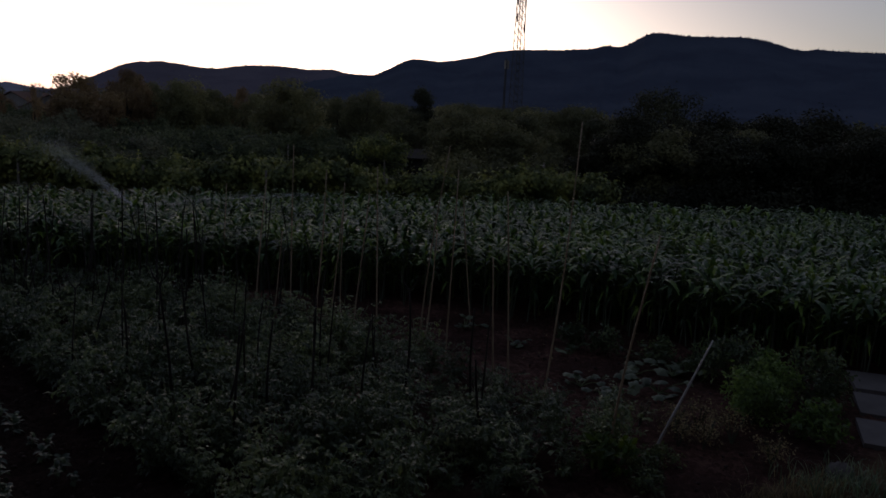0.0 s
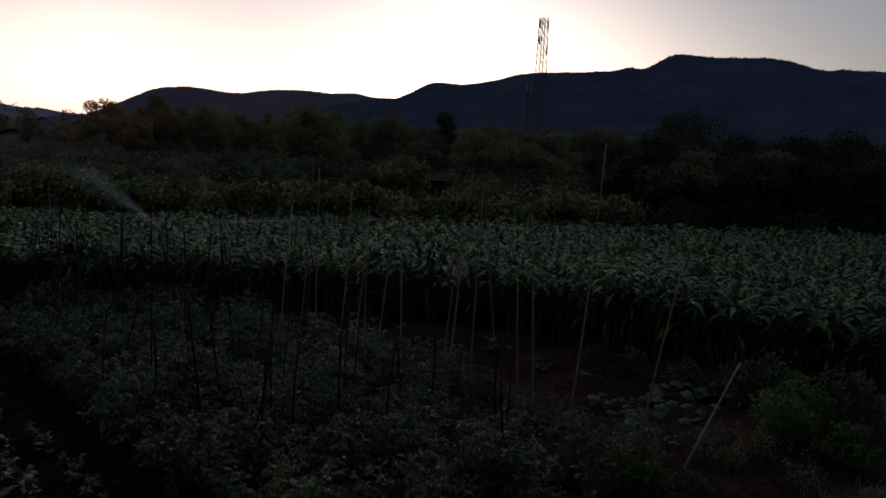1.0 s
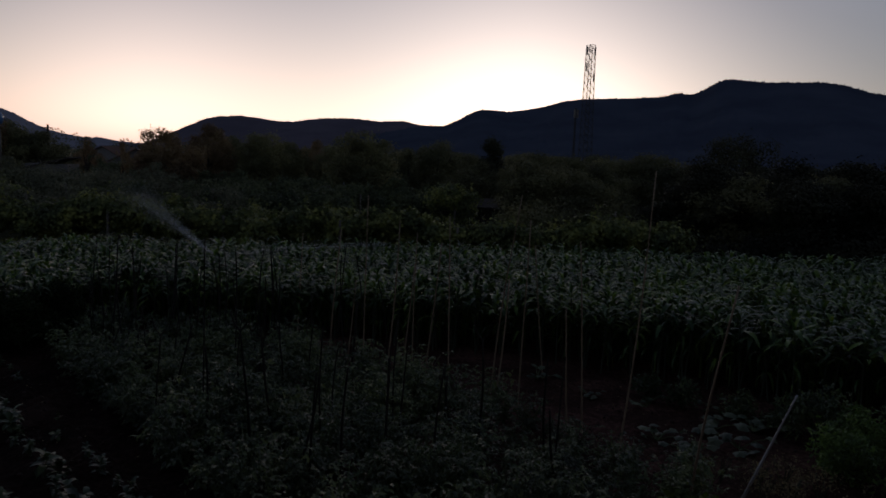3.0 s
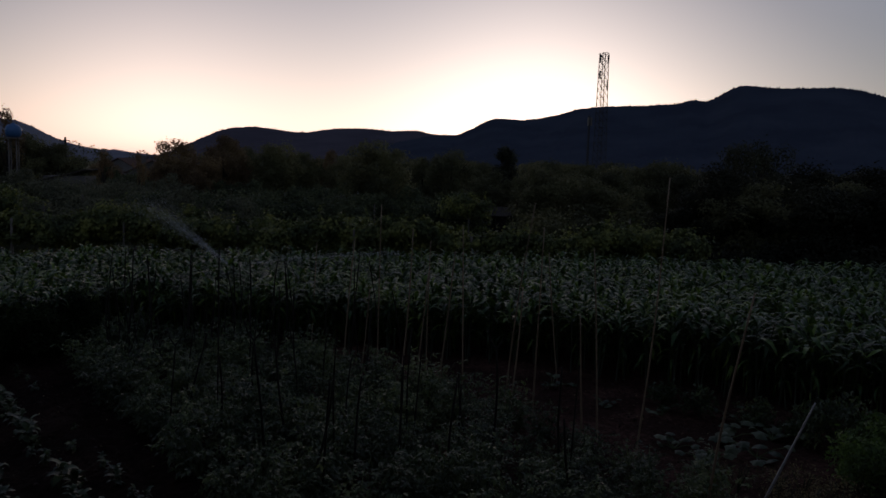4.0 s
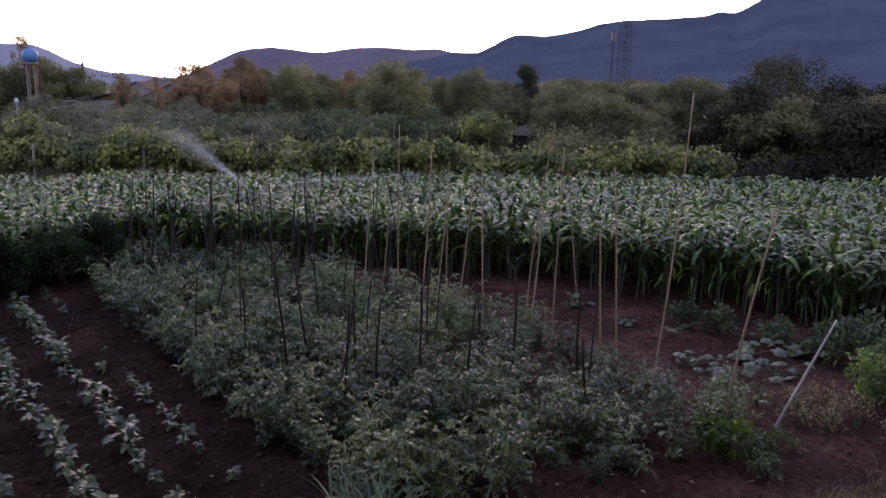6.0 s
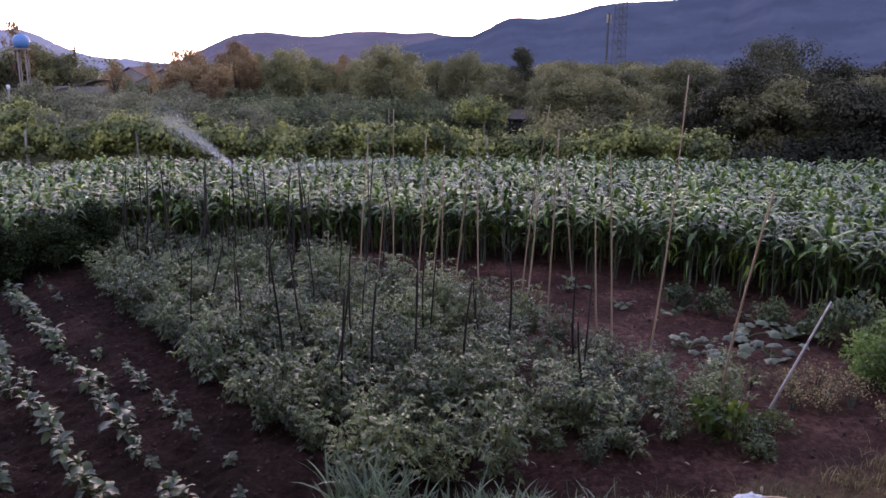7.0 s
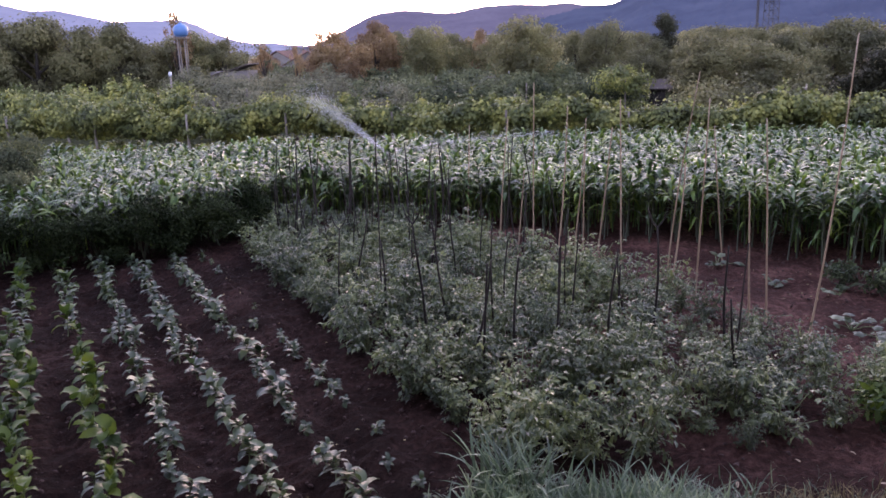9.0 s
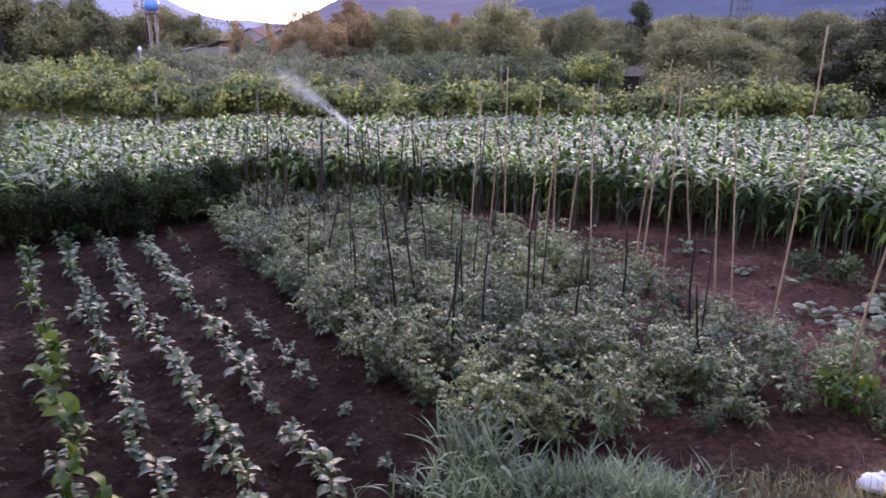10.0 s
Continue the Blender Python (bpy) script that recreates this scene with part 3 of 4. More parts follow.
STICKS = [(-1.64, 7.74, 1.33, -2.9), (-2.99, 9.67, 0.96, 11.6), (-2.25, 8.37, 1.01, 0), (-1.14, 7.42, 1.06, 11.6), (-0.95, 7.09, 1.1, 2.5), (0.23, 7.38, 1.08, 3.5), (1.44, 7.01, 0.88, -10.2), (1.47, 8.13, 1.06, -2.4), (-0.68, 7.55, 1.03, 1.8), (-1.49, 8.46, 1.2, -8.2), (0.69, 8.03, 1.24, 1.0), (-2.14, 10.43, 1.44, 5.9), (-0.85, 10.58, 1.12, 3.4), (-0.26, 7.92, 1.06, 0.4), (0.38, 8.69, 0.71, 1.2), (-4.88, 12.44, 1.62, 5.8), (-4.11, 11.77, 1.62, -2.9), (-3.3, 12.23, 1.7, 0.2), (-3.97, 12.54, 1.53, 4.8), (-2.93, 12.66, 1.52, 0), (-2.51, 13.55, 1.41, 0.2)]
for i, (x, y, h, ln) in enumerate(STICKS):
    stake("stick_stake", x, y, h * 1.12, ln, 0.0145, STICK, "dark crooked wooden stick stake among tomato plants", "dark stick stakes", 400 + i, 0.04, fork=i in (0, 10))
for i in range(30):
    x, y = rng.uniform(-5.2, 1.8), rng.uniform(7.2, 13.2)
    if inside(TOMATO_BED, x, y):
        stake("stick_stake", x, y, rng.uniform(0.9, 1.5), rng.normal(0, 6), 0.0105, STICK, "dark crooked wooden stick stake among tomato plants", "dark stick stakes", 500 + i, 0.045, fork=i % 5 == 2)
for i in range(24):
    x = rng.uniform(-5.6, -0.8)
    stake("stick_stake", x, 12.2 + rng.uniform(-0.3, 0.9), rng.uniform(1.2, 1.95), rng.normal(0, 5), 0.0105, STICK, "dark crooked wooden stick stake among tomato plants", "dark stick stakes", 540 + i, 0.035)
stake("grey_pipe", 3.22, 7.19, 1.10, 24.6, 0.0145, PIPE, "pale grey plastic pipe leaning out of the soil", "", 77, 0.0)


# ---- seedling rows ----
def pepper_variant(seed, length, width, count, h, upright, material):
    r = np.random.default_rng(seed)
    stem = tube([(0, 0, -0.02), (0.01, 0, h * 0.5), (0, 0.01, h)], [0.008, 0.006, 0.004], 5)
    out = []
    for k in range(count):
        f = k / (count - 1)
        a = k * 2.4 + r.normal(0, 0.4)
        b = blade(length * r.uniform(0.75, 1.15), width * r.uniform(0.85, 1.15), 4, 0.25, upright + 0.6 * f + r.normal(0, 0.35), -1.55 + 1.0 * f + r.normal(0, 0.4), side=r.normal(0, 0.15))
        out.append(mesh("leaf", moved(b, turn(a), (0.02 * math.cos(a), 0.02 * math.sin(a), h * (0.3 + 0.7 * f))), material))
    return mesh("stem", stem, STEM), out


pepper_meshes = [pepper_variant(600 + i, 0.150, 0.076, 12, 0.19, 0.15, PEPPER) for i in range(5)]
broad_meshes = [pepper_variant(650 + i, 0.20, 0.105, 9, 0.30, 0.6, BROAD) for i in range(4)]
srng = np.random.default_rng(77)
for row, n in enumerate((-0.99, -0.44, 0.13, 0.67, 1.19, 1.72, 2.2)):
    big = row < 3
    s, end = -13.6 + 0.1 * row, -4.2 + (0.5 if row > 4 else 0)
    while s < end:
        s += srng.uniform(0.16, 0.225) * (1.15 if big else 1)
        if srng.random() < (0.05 if row < 6 else 0.42):
            continue
        p = s * ALONG + (n + srng.normal(0, 0.055)) * ACROSS
        wide = big and srng.random() < (0.9 if s > -10 else 0.3)
        st, lv = (broad_meshes[int(srng.integers(4))] if wide else pepper_meshes[int(srng.integers(5))])
        label = ("tall yellow-green broad-leaved seedling in a row" if wide else "low blue-green pepper seedling in a tilled row")
        root = thing("seedling", (*p, float(hills(p[0], p[1])) - 0.005), srng.uniform(0, 6.28), srng.choice((0.5, 0.68, 0.82, 1.0)) * srng.uniform(0.9, 1.1) * (0.7 if row == 6 else 1), label, "seedling", "seedlings in rows")
        root.rotation_euler[0], root.rotation_euler[1] = srng.normal(0, 0.16), srng.normal(0, 0.16)
        part("stem", st, root)
        for m in lv:
            part("leaf", m, root)


# ---- squash, bushes and herbs by the bare soil ----
def squash_leaf(size, seed):
    r = np.random.default_rng(seed)
    ang = np.linspace(0, 2 * math.pi, 17)[:-1]
    v = [(0, 0, 0)]
    for ring in (0.5, 1.0):
        for a in ang:
            rad = size * ring * (1 - 0.34 * (0.5 + 0.5 * math.cos(5 * a)) * ring) * (0.75 if abs(a) < 0.25 else 1)
            v.append((rad * math.cos(a), rad * math.sin(a), -0.35 * size * ring ** 2 + r.normal(0, 0.03) * size))
    f = [(0, 1 + k, 1 + k + 1, 1 + (k + 2) % 16) for k in range(0, 16, 2)]
    f += [(1 + k, 17 + k, 17 + (k + 1) % 16, 1 + (k + 1) % 16) for k in range(16)]
    return np.array(v), np.array(f)


def squash(x, y, size, seed):
    r = np.random.default_rng(seed)
    root = thing("squash_plant", (x, y, 0), 0, size, "squash plant with broad pale grey-green leaves", "squash plant", "squash plants on bare soil")
    for k in range(9):
        a, d, h = r.uniform(0, 6.28), r.uniform(0.06, 0.42), r.uniform(0.06, 0.2)
        at = (d * math.cos(a), d * math.sin(a), h)
        lf = part("leaf", mesh("leaf", moved(squash_leaf(r.uniform(0.06, 0.115), seed * 10 + k), turn(a, r.normal(0, 0.25), r.normal(0, 0.25)), at), SQUASH), root)
        part("stalk", mesh("stalk", tube([(0, 0, 0), (at[0] * 0.5, at[1] * 0.5, h * 0.7), (at[0], at[1], h - 0.005)], [0.008, 0.006, 0.005], 5), STEM), lf)


for i, (x, y, s) in enumerate([(2.95, 8.95, 0.85), (3.7, 9.3, 1.0), (4.3, 9.35, 0.9), (3.2, 8.5, 0.9), (3.85, 8.72, 1.0), (3.2, 10.2, 0.7), (2.5, 10.6, 0.6), (1.9, 11.5, 0.8), (4.2, 10.0, 0.8)]):
    squash(x, y, s, 700 + i)


def cloud(seed, count, radius, height, leaf, shape=LEAFLET, clumps=14, low=0.0):
    """Leaves in uneven clumps over a rounded form."""
    r = np.random.default_rng(seed)
    c = r.normal(0, 1, (clumps, 3))
    c /= np.linalg.norm(c, axis=1)[:, None]
    c *= r.uniform(0.35, 1.0, (clumps, 1))
    k = r.integers(0, clumps, count)
    d = r.normal(0, 1, (count, 3))
    d /= np.linalg.norm(d, axis=1)[:, None]
    p = c[k] * 0.75 + d * (r.uniform(0.2, 0.5, clumps)[k] * r.uniform(0.55, 1.0, count))[:, None]
    p = p * np.array([radius, radius, height / 2]) + np.array([0, 0, height / 2 + low])
    p = p[p[:, 2] > low * 0.4]
    n = len(p)
    return scatter(shape, p, turns(r.uniform(0, 6.28, n), r.normal(-0.1, 0.6, n), r.normal(0, 0.6, n)), leaf * r.uniform(0.6, 1.3, n))


def bush(name, x, y, radius, height, leaf, count, material, seed, label, category, open_form=False):
    """Stems and foliage: overlapping clumps down to the ground, or an open spray of leaves."""
    root = thing(name, (x, y, 0), 0, 1, label, category)
    r = np.random.default_rng(seed)
    for a in r.uniform(0, 6.28, 4):
        part("stem", mesh("stem", tube([(0, 0, -0.02), (0.2 * radius * math.cos(a), 0.2 * radius * math.sin(a), height * 0.35), (0.4 * radius * math.cos(a), 0.4 * radius * math.sin(a), height * 0.7)], [0.010, 0.007, 0.004], 5), STALK), root)
    if open_form:
        leaves = cloud(seed, count, radius, height, leaf)
    else:
        a, q = r.uniform(0, 6.28, 16), r.random(16)
        up = r.uniform(0.16, 0.80, 16)
        out = 0.75 * radius * np.sqrt(q) * np.clip(1.35 - up, 0.4, 1)
        leaves = puffs(r, np.column_stack([out * np.cos(a), out * np.sin(a), up * height]), r.uniform(0.25, 0.42, 16) * min(radius, height), count, leaf, LEAFLET, 0.8, 0.6)
        leaves[0][:, 2] = np.maximum(leaves[0][:, 2], 0.01)
    part("foliage", mesh("foliage", leaves, material), root)


bush("bush", 4.55, 7.75, 0.42, 0.62, 0.05, 2600, BUSH, 31, "bright green feathery bush beside bare soil", "bush")
bush("bush", 4.95, 8.2, 0.4, 0.7, 0.05, 2000, BUSH, 32, "bright green feathery bush beside bare soil", "bush")
bush("potato_plant", 4.9, 9.0, 0.5, 0.7, 0.055, 1500, TOMATO, 33, "leafy dark green plant at the maize edge", "vegetable plant")
bush("potato_plant", 5.6, 8.4, 0.5, 0.75, 0.055, 1500, TOMATO, 34, "leafy dark green plant at the maize edge", "vegetable plant")
for i, (x, y) in enumerate([(3.7, 10.25), (4.3, 9.85), (3.25, 10.5), (4.75, 9.5)]):
    bush("potato_plant", x, y, 0.28, 0.45, 0.055, 520, TOMATO, 130 + i, "leafy dark green plant at the maize edge", "vegetable plant")
bush("potato_plant", 2.45, 6.5, 0.34, 0.46, 0.10, 260, BROAD, 35, "light green broad-leaved plant at the bed edge", "vegetable plant", True)
for i, (x, y) in enumerate([(2.8, 6.6), (3.05, 6.75), (2.75, 6.25)]):
    bush("weed_clump", x, y, 0.24, 0.2, 0.04, 420, TOMATO, 150 + i, "low dark green weeds at the end of the bed", "weeds")
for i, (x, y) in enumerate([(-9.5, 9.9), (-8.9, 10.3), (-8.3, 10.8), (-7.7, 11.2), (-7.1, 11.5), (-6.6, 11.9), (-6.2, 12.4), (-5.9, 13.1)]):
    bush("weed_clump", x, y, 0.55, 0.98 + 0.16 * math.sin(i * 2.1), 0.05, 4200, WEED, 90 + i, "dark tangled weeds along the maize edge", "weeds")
for i, (x, y) in enumerate([(3.25, 7.75), (3.55, 7.55), (3.85, 7.6), (3.7, 7.15), (4.05, 7.25), (4.2, 6.75), (3.45, 7.2)]):
    bush("flowering_herb", x, y, 0.27, 0.40, 0.026, 420, HERB, 40 + i, "dry herb with small yellow flower heads", "herb", True)


# ---- grass on the bank ----
def grass(name, x, y, spread, count, h, seed, label, material=None):
    r = np.random.default_rng(seed)
    shapes = [blade(1, 0.034, 6, 0.3, 1.4, e, 0.3) for e in (0.7, 0.0, -0.8, 0.35)]
    out = []
    for b in shapes:
        n = count // 4
        p = np.column_stack([r.normal(0, spread[0], n), r.normal(0, spread[1], n), np.zeros(n)])
        out.append(scatter(b, p, turns(r.uniform(0, 6.28, n), r.normal(0, 0.15, n), r.normal(0, 0.15, n)), h * r.uniform(0.45, 1.2, n)))
    ob = new(name, mesh(name, merge(out), material or GRASS))
    ob.location = (x, y, -0.01)
    tagged(ob, label, "grass", kind="stuff")


grass("long_grass", 0.1, 4.68, (0.36, 0.13), 3600, 0.40, 51, "lush clump of long pale green grass on the bank")
grass("long_grass", -0.5, 5.0, (0.12, 0.12), 260, 0.54, 52, "lush clump of long pale green grass on the bank")
grass("long_grass", 0.6, 4.75, (0.26, 0.15), 1600, 0.38, 53, "lush clump of long pale green grass on the bank")
grass("short_grass", 1.9, 5.1, (0.6, 0.22), 500, 0.16, 54, "short green grass on the trodden bank")
for i, (x, y) in enumerate([(1.35, 5.15), (1.75, 5.3), (2.15, 5.2), (2.6, 5.5), (3.3, 5.75), (3.8, 6.05), (4.3, 6.2)]):
    grass("dry_grass", x, y, (0.16, 0.10), 260, 0.15, 155 + i, "tuft of short dry yellow grass on the bank", HERB)


# ---- vine rows ----
def vine_row(x0, y0, x1, y1, h, thick, leaf, per_m, material, seed, posts=True, label="trellised grapevine row with yellow-green leaves", kind_name="grapevine_row", category="grapevine", group="grapevine rows", lump=1.0):
    r = np.random.default_rng(seed)
    ln = math.hypot(x1 - x0, y1 - y0)
    d = np.array([(x1 - x0) / ln, (y1 - y0) / ln])
    centres, radii = [], []
    along = 0.0
    while along < ln:
        wave = 0.07 * math.sin(along * 0.9 + seed) + 0.06 * math.sin(along * 2.3 + 2 * seed)
        top = h * (0.9 + lump * wave)
        rad = thick * r.uniform(0.7, 1.15)
        for hz, side, size in ((top - rad * 0.8, r.normal(0, thick * 0.4), rad), (top * 0.62, r.normal(0, thick * 0.3), rad * 0.62), (top * 0.3, r.normal(0, thick * 0.2), rad * 0.45)):
            centres.append((along * d[0] - side * d[1], along * d[1] + side * d[0], hz)), radii.append(size)
        if r.random() < 0.3:
            centres.append((along * d[0], along * d[1], top + rad * 0.1)), radii.append(rad * 0.45)
        along += thick * r.uniform(0.5, 0.95)
    leaves = [puffs(r, centres, radii, int(ln * per_m), leaf, simple_leaf(0.5), 0.85, 0.32)]
    n = int(ln * 1.6)
    t = np.repeat(r.random(n), 14)
    up = np.tile(np.linspace(0, 1, 14), n) * np.repeat(r.uniform(0.15, 0.48, n), 14)
    tip = np.repeat(r.normal(0, thick * 0.4, n), 14) + up * np.repeat(r.normal(0, 0.5, n), 14)
    top = h * (0.88 + lump * (0.07 * np.sin(t * ln * 0.9 + seed) + 0.06 * np.sin(t * ln * 2.3 + 2 * seed)))
    p = np.column_stack([t * ln * d[0] - tip * d[1], t * ln * d[1] + tip * d[0], top + up]) + r.normal(0, 0.045, (len(t), 3))
    leaves.append(scatter(simple_leaf(0.5), p, facing(r.normal(0, 1, p.shape) + np.array([0, 0, 0.6]), r), leaf * r.uniform(0.6, 1.2, len(t))))
    root = thing(kind_name, (x0, y0, 0), 0, 1, label, category, group)
    part("foliage", mesh("foliage", merge(leaves), material), root)
    if posts:
        pm = mesh("post", tube([(0, 0, -0.1), (0, 0, h * 0.5), (0, 0, h * 0.86)], [0.045, 0.04, 0.035], 6), POST)
        for s in np.arange(1.0, ln, 3.2):
            q = part("post", pm, root)
            q.location = (d[0] * s, d[1] * s - 0.28, 0)
        for hz in (0.9, 1.45):
            part("wire", mesh("wire", tube([(0, -0.02, hz), (d[0] * ln, d[1] * ln - 0.02, hz)], 0.003, 4), STEEL), root)


vine_row(-19, 22.8, 7.3, 20.9, 1.80, 0.42, 0.090, 3800, VINE, 61)
vine_row(-9.6, 23.4, -4.4, 23.0, 1.9, 0.42, 0.09, 2400, VINE, 64)
vine_row(-2.6, 23.0, -1.7, 22.9, 1.95, 0.36, 0.09, 2000, VINE, 65)
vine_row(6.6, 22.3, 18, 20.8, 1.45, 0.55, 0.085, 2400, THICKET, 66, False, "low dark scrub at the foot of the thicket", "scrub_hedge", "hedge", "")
vine_row(-23, 27.2, -13.6, 26.4, 2.0, 0.48, 0.10, 2400, VINE, 62)
vine_row(-28, 32.5, -15.5, 31.0, 2.1, 0.52, 0.11, 2200, VINE, 63)
for i, (x0, x1, y, h, m) in enumerate([(-15, -6.5, 28.5, 1.75, 1.0), (-16, -8, 34, 2.0, 1.2), (-22.5, -13, 40, 2.3, 1.3), (-18, -11, 37, 2.1, 1.2)]):
    vine_row(x0, y + 0.6, x1, y, h, 0.6 * m, 0.09, 2000, BRUSH, 110 + i, True, "dull grey-brown overgrown brush between the vine plots", "brush_row", "brush", "brush rows")
for i, (x0, x1, y, h) in enumerate([(-12, -3, 33, 1.7), (-10, 2, 37.5, 1.8), (-13, 3, 42, 1.8), (-16, -2, 47, 1.9), (-20, -4, 53, 2.0), (-24, 0, 60, 2.1), (-28, -2, 68, 2.2)]):
    vine_row(x0, y + 0.5, x1, y, h, 0.75, 0.11, 1700, VINE_FAR, 70 + i, True, "overgrown grey-green vine row on the far plot", lump=1.6)
vine_row(0.8, 36, 2.9, 35.8, 2.1, 0.5, 0.10, 1400, VINE, 82, True, "tall bright vine clump behind the row")
vine_row(3.5, 27, 10, 30, 1.9, 0.9, 0.10, 1300, TREE_DARK, 83, True, "dark overgrown hedge at the end of the vines", "scrub_hedge", "hedge", "")


# ---- trees ----
def tree_variant(seed, material, leaf, count, slim=1.0):
    """A tree one metre high: tapered trunk, limbs and a crown of leaf clumps."""
    r = np.random.default_rng(seed)
    shapes = [tube([(0, 0, -0.03), (0.01, 0.01, 0.15), (0, 0.02, 0.45), (0.01, 0, 0.75)], [0.035, 0.028, 0.02, 0.006], 7)]
    for k in range(7):
        a, h = k * 2.4, r.uniform(0.18, 0.5)
        e = np.array([0.3 * slim * math.cos(a), 0.3 * slim * math.sin(a), h + r.uniform(0.15, 0.35)])
        shapes.append(tube([(0, 0, h), e * 0.5 + (0, 0, h * 0.55), e], [0.014, 0.009, 0.003], 5))
    n = max(9, int(60 * min(1, count / 7000)))
    d = r.normal(0, 1, (n, 3))
    d /= np.linalg.norm(d, axis=1)[:, None]
    rad = r.uniform(0.05, 0.145, n) * (0.55 + 0.45 * slim)
    up = 0.55 + d[:, 2] * r.uniform(0.2, 0.40, n)
    out = 0.40 * slim * r.uniform(0.45, 1.0, n) * (np.clip(1.45 - 1.15 * up, 0.25, 1) if slim < 0.6 else 1)
    centres = np.column_stack([d[:, 0] * out, d[:, 1] * out, up])
    centres[0], rad[0] = (0.02, 0.0, 0.86), 0.13 * (0.4 + 0.6 * slim)
    crown = puffs(r, centres, rad, count, leaf, simple_leaf(0.36), 0.85, 0.3)
    return mesh("trunk", merge(shapes), BARK), mesh("crown", crown, material)


trees = {
    "green": [tree_variant(900 + i, TREE, 0.025, 15000) for i in range(3)],
    "dark": [tree_variant(920 + i, TREE_DARK, 0.025, 15000) for i in range(4)],
    "russet": [tree_variant(940 + i, TREE_RED_GLOW, 0.025, 15000) for i in range(3)],
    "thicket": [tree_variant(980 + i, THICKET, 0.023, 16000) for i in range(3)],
    "slim": [tree_variant(960, CONIFER, 0.024, 9000, 0.42)],
    "open": [tree_variant(970, CONIFER, 0.022, 12000, 1.1)],
    "sparse": [tree_variant(990 + i, TREE_RED_GLOW, 0.03, 1500, 0.8) for i in range(2)],
}
TREE_LABEL = {"open": "tall thin-leaved dark tree above the thicket", "sparse": "thin sparse sapling against the dusk sky, glow in its leaf colour", "green": "leafy olive-green fruit tree", "dark": "dense dark olive tree at the field edge", "thicket": "very dark dense tree of the thicket", "russet": "rounded russet tree with warm dusk glow in its leaf colour", "slim": "slim upright dark conifer-like tree"}


def tree(kind, x, y, h, wide=1.0):
    """h: height of the crown's top."""
    tr, cr = trees[kind][int(rng.integers(len(trees[kind])))]
    root = thing("tree", (x, y, 0), rng.uniform(0, 6.28), h, TREE_LABEL[kind], "tree", kind + " trees")
    root.scale = (h * wide, h * wide, h)
    part("trunk", tr, root), part("crown", cr, root)


# the trees that stand out: kind, bearing in degrees, distance, height, width
for kind, b, d, h, w in [
    ("russet", -17.1, 48, 4.5, 3.7), ("russet", -14.6, 54, 5.3, 3.3), ("green", -11.1, 52, 4.7, 3.6), ("green", -8.9, 56, 4.3, 3.0), ("russet", -7.2, 60, 4.5, 2.6),
    ("green", -3.8, 44, 4.9, 4.1), ("dark", -0.6, 55, 4.2, 3.0), ("dark", 1.5, 52, 4.7, 3.2), ("slim", 5.4, 56, 5.4, 4.6), ("dark", 8.4, 50, 4.1, 3.4),
    ("dark", 11.3, 48, 3.9, 3.2), ("green", 13.6, 49, 3.8, 3.2), ("dark", 16.0, 46, 4.2, 4.0), ("dark", 19.5, 46, 3.7, 3.4), ("open", 22.7, 45, 5.4, 3.8),
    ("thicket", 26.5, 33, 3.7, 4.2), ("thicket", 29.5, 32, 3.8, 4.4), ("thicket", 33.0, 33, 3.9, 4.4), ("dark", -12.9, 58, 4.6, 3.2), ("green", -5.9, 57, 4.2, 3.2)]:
    tree(kind, d * math.sin(radians(b)), d * math.cos(radians(b)), h, w / h * 1.25)
tree("green", -24.4, 48.0, 4.9, 1.1), tree("green", -26.0, 48.5, 4.7, 1.0), tree("dark", -22.4, 48, 4.3), tree("dark", -29.5, 40, 5.8), tree("dark", -27.3, 41, 5.2), tree("dark", -25.4, 41, 5.3), tree("dark", -32, 40, 5.6), tree("dark", -35, 42, 5.8)
for i in range(26):
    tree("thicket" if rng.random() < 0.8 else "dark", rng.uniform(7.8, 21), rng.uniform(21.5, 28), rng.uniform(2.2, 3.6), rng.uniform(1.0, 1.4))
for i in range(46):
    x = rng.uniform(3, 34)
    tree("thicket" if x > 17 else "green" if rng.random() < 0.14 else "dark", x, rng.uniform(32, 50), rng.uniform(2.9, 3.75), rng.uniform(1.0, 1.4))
for i in range(12):
    tree("dark", rng.uniform(-8, 6), rng.uniform(58, 75), rng.uniform(3.2, 4.3), 1.1)
for i in range(22):
    tree("dark" if i % 3 else "green", rng.uniform(2, 14), rng.uniform(50, 70), rng.uniform(3.0, 4.2), 1.2)
for i in range(14):
    tree("dark" if i % 3 else "green", rng.uniform(-40, -27), rng.uniform(38, 60), rng.uniform(3.6, 5.0), 1.2)
for i in range(16):
    tree("russet" if i % 3 else "dark", rng.uniform(-34, -12), rng.uniform(62, 95), rng.uniform(2.6, 3.9), 1.1)
tree("sparse", -24.4, 45.9, 6.3, 0.5), tree("sparse", -21.4, 52, 4.1, 0.6), tree("sparse", -19.1, 52, 4.0, 0.45), tree("sparse", -16.2, 48, 4.7, 0.8)
bush("bush", -9.6, 12.2, 0.7, 1.5, 0.055, 7500, VINE_FAR, 36, "olive-green bush at the end of the maize", "bush")
bush("bush", -10.6, 13.0, 1.0, 2.1, 0.06, 9500, VINE_FAR, 37, "olive-green bush at the end of the maize", "bush")

# far woods at the foot of the hills
r = np.random.default_rng(5)
n = 260
wood = []
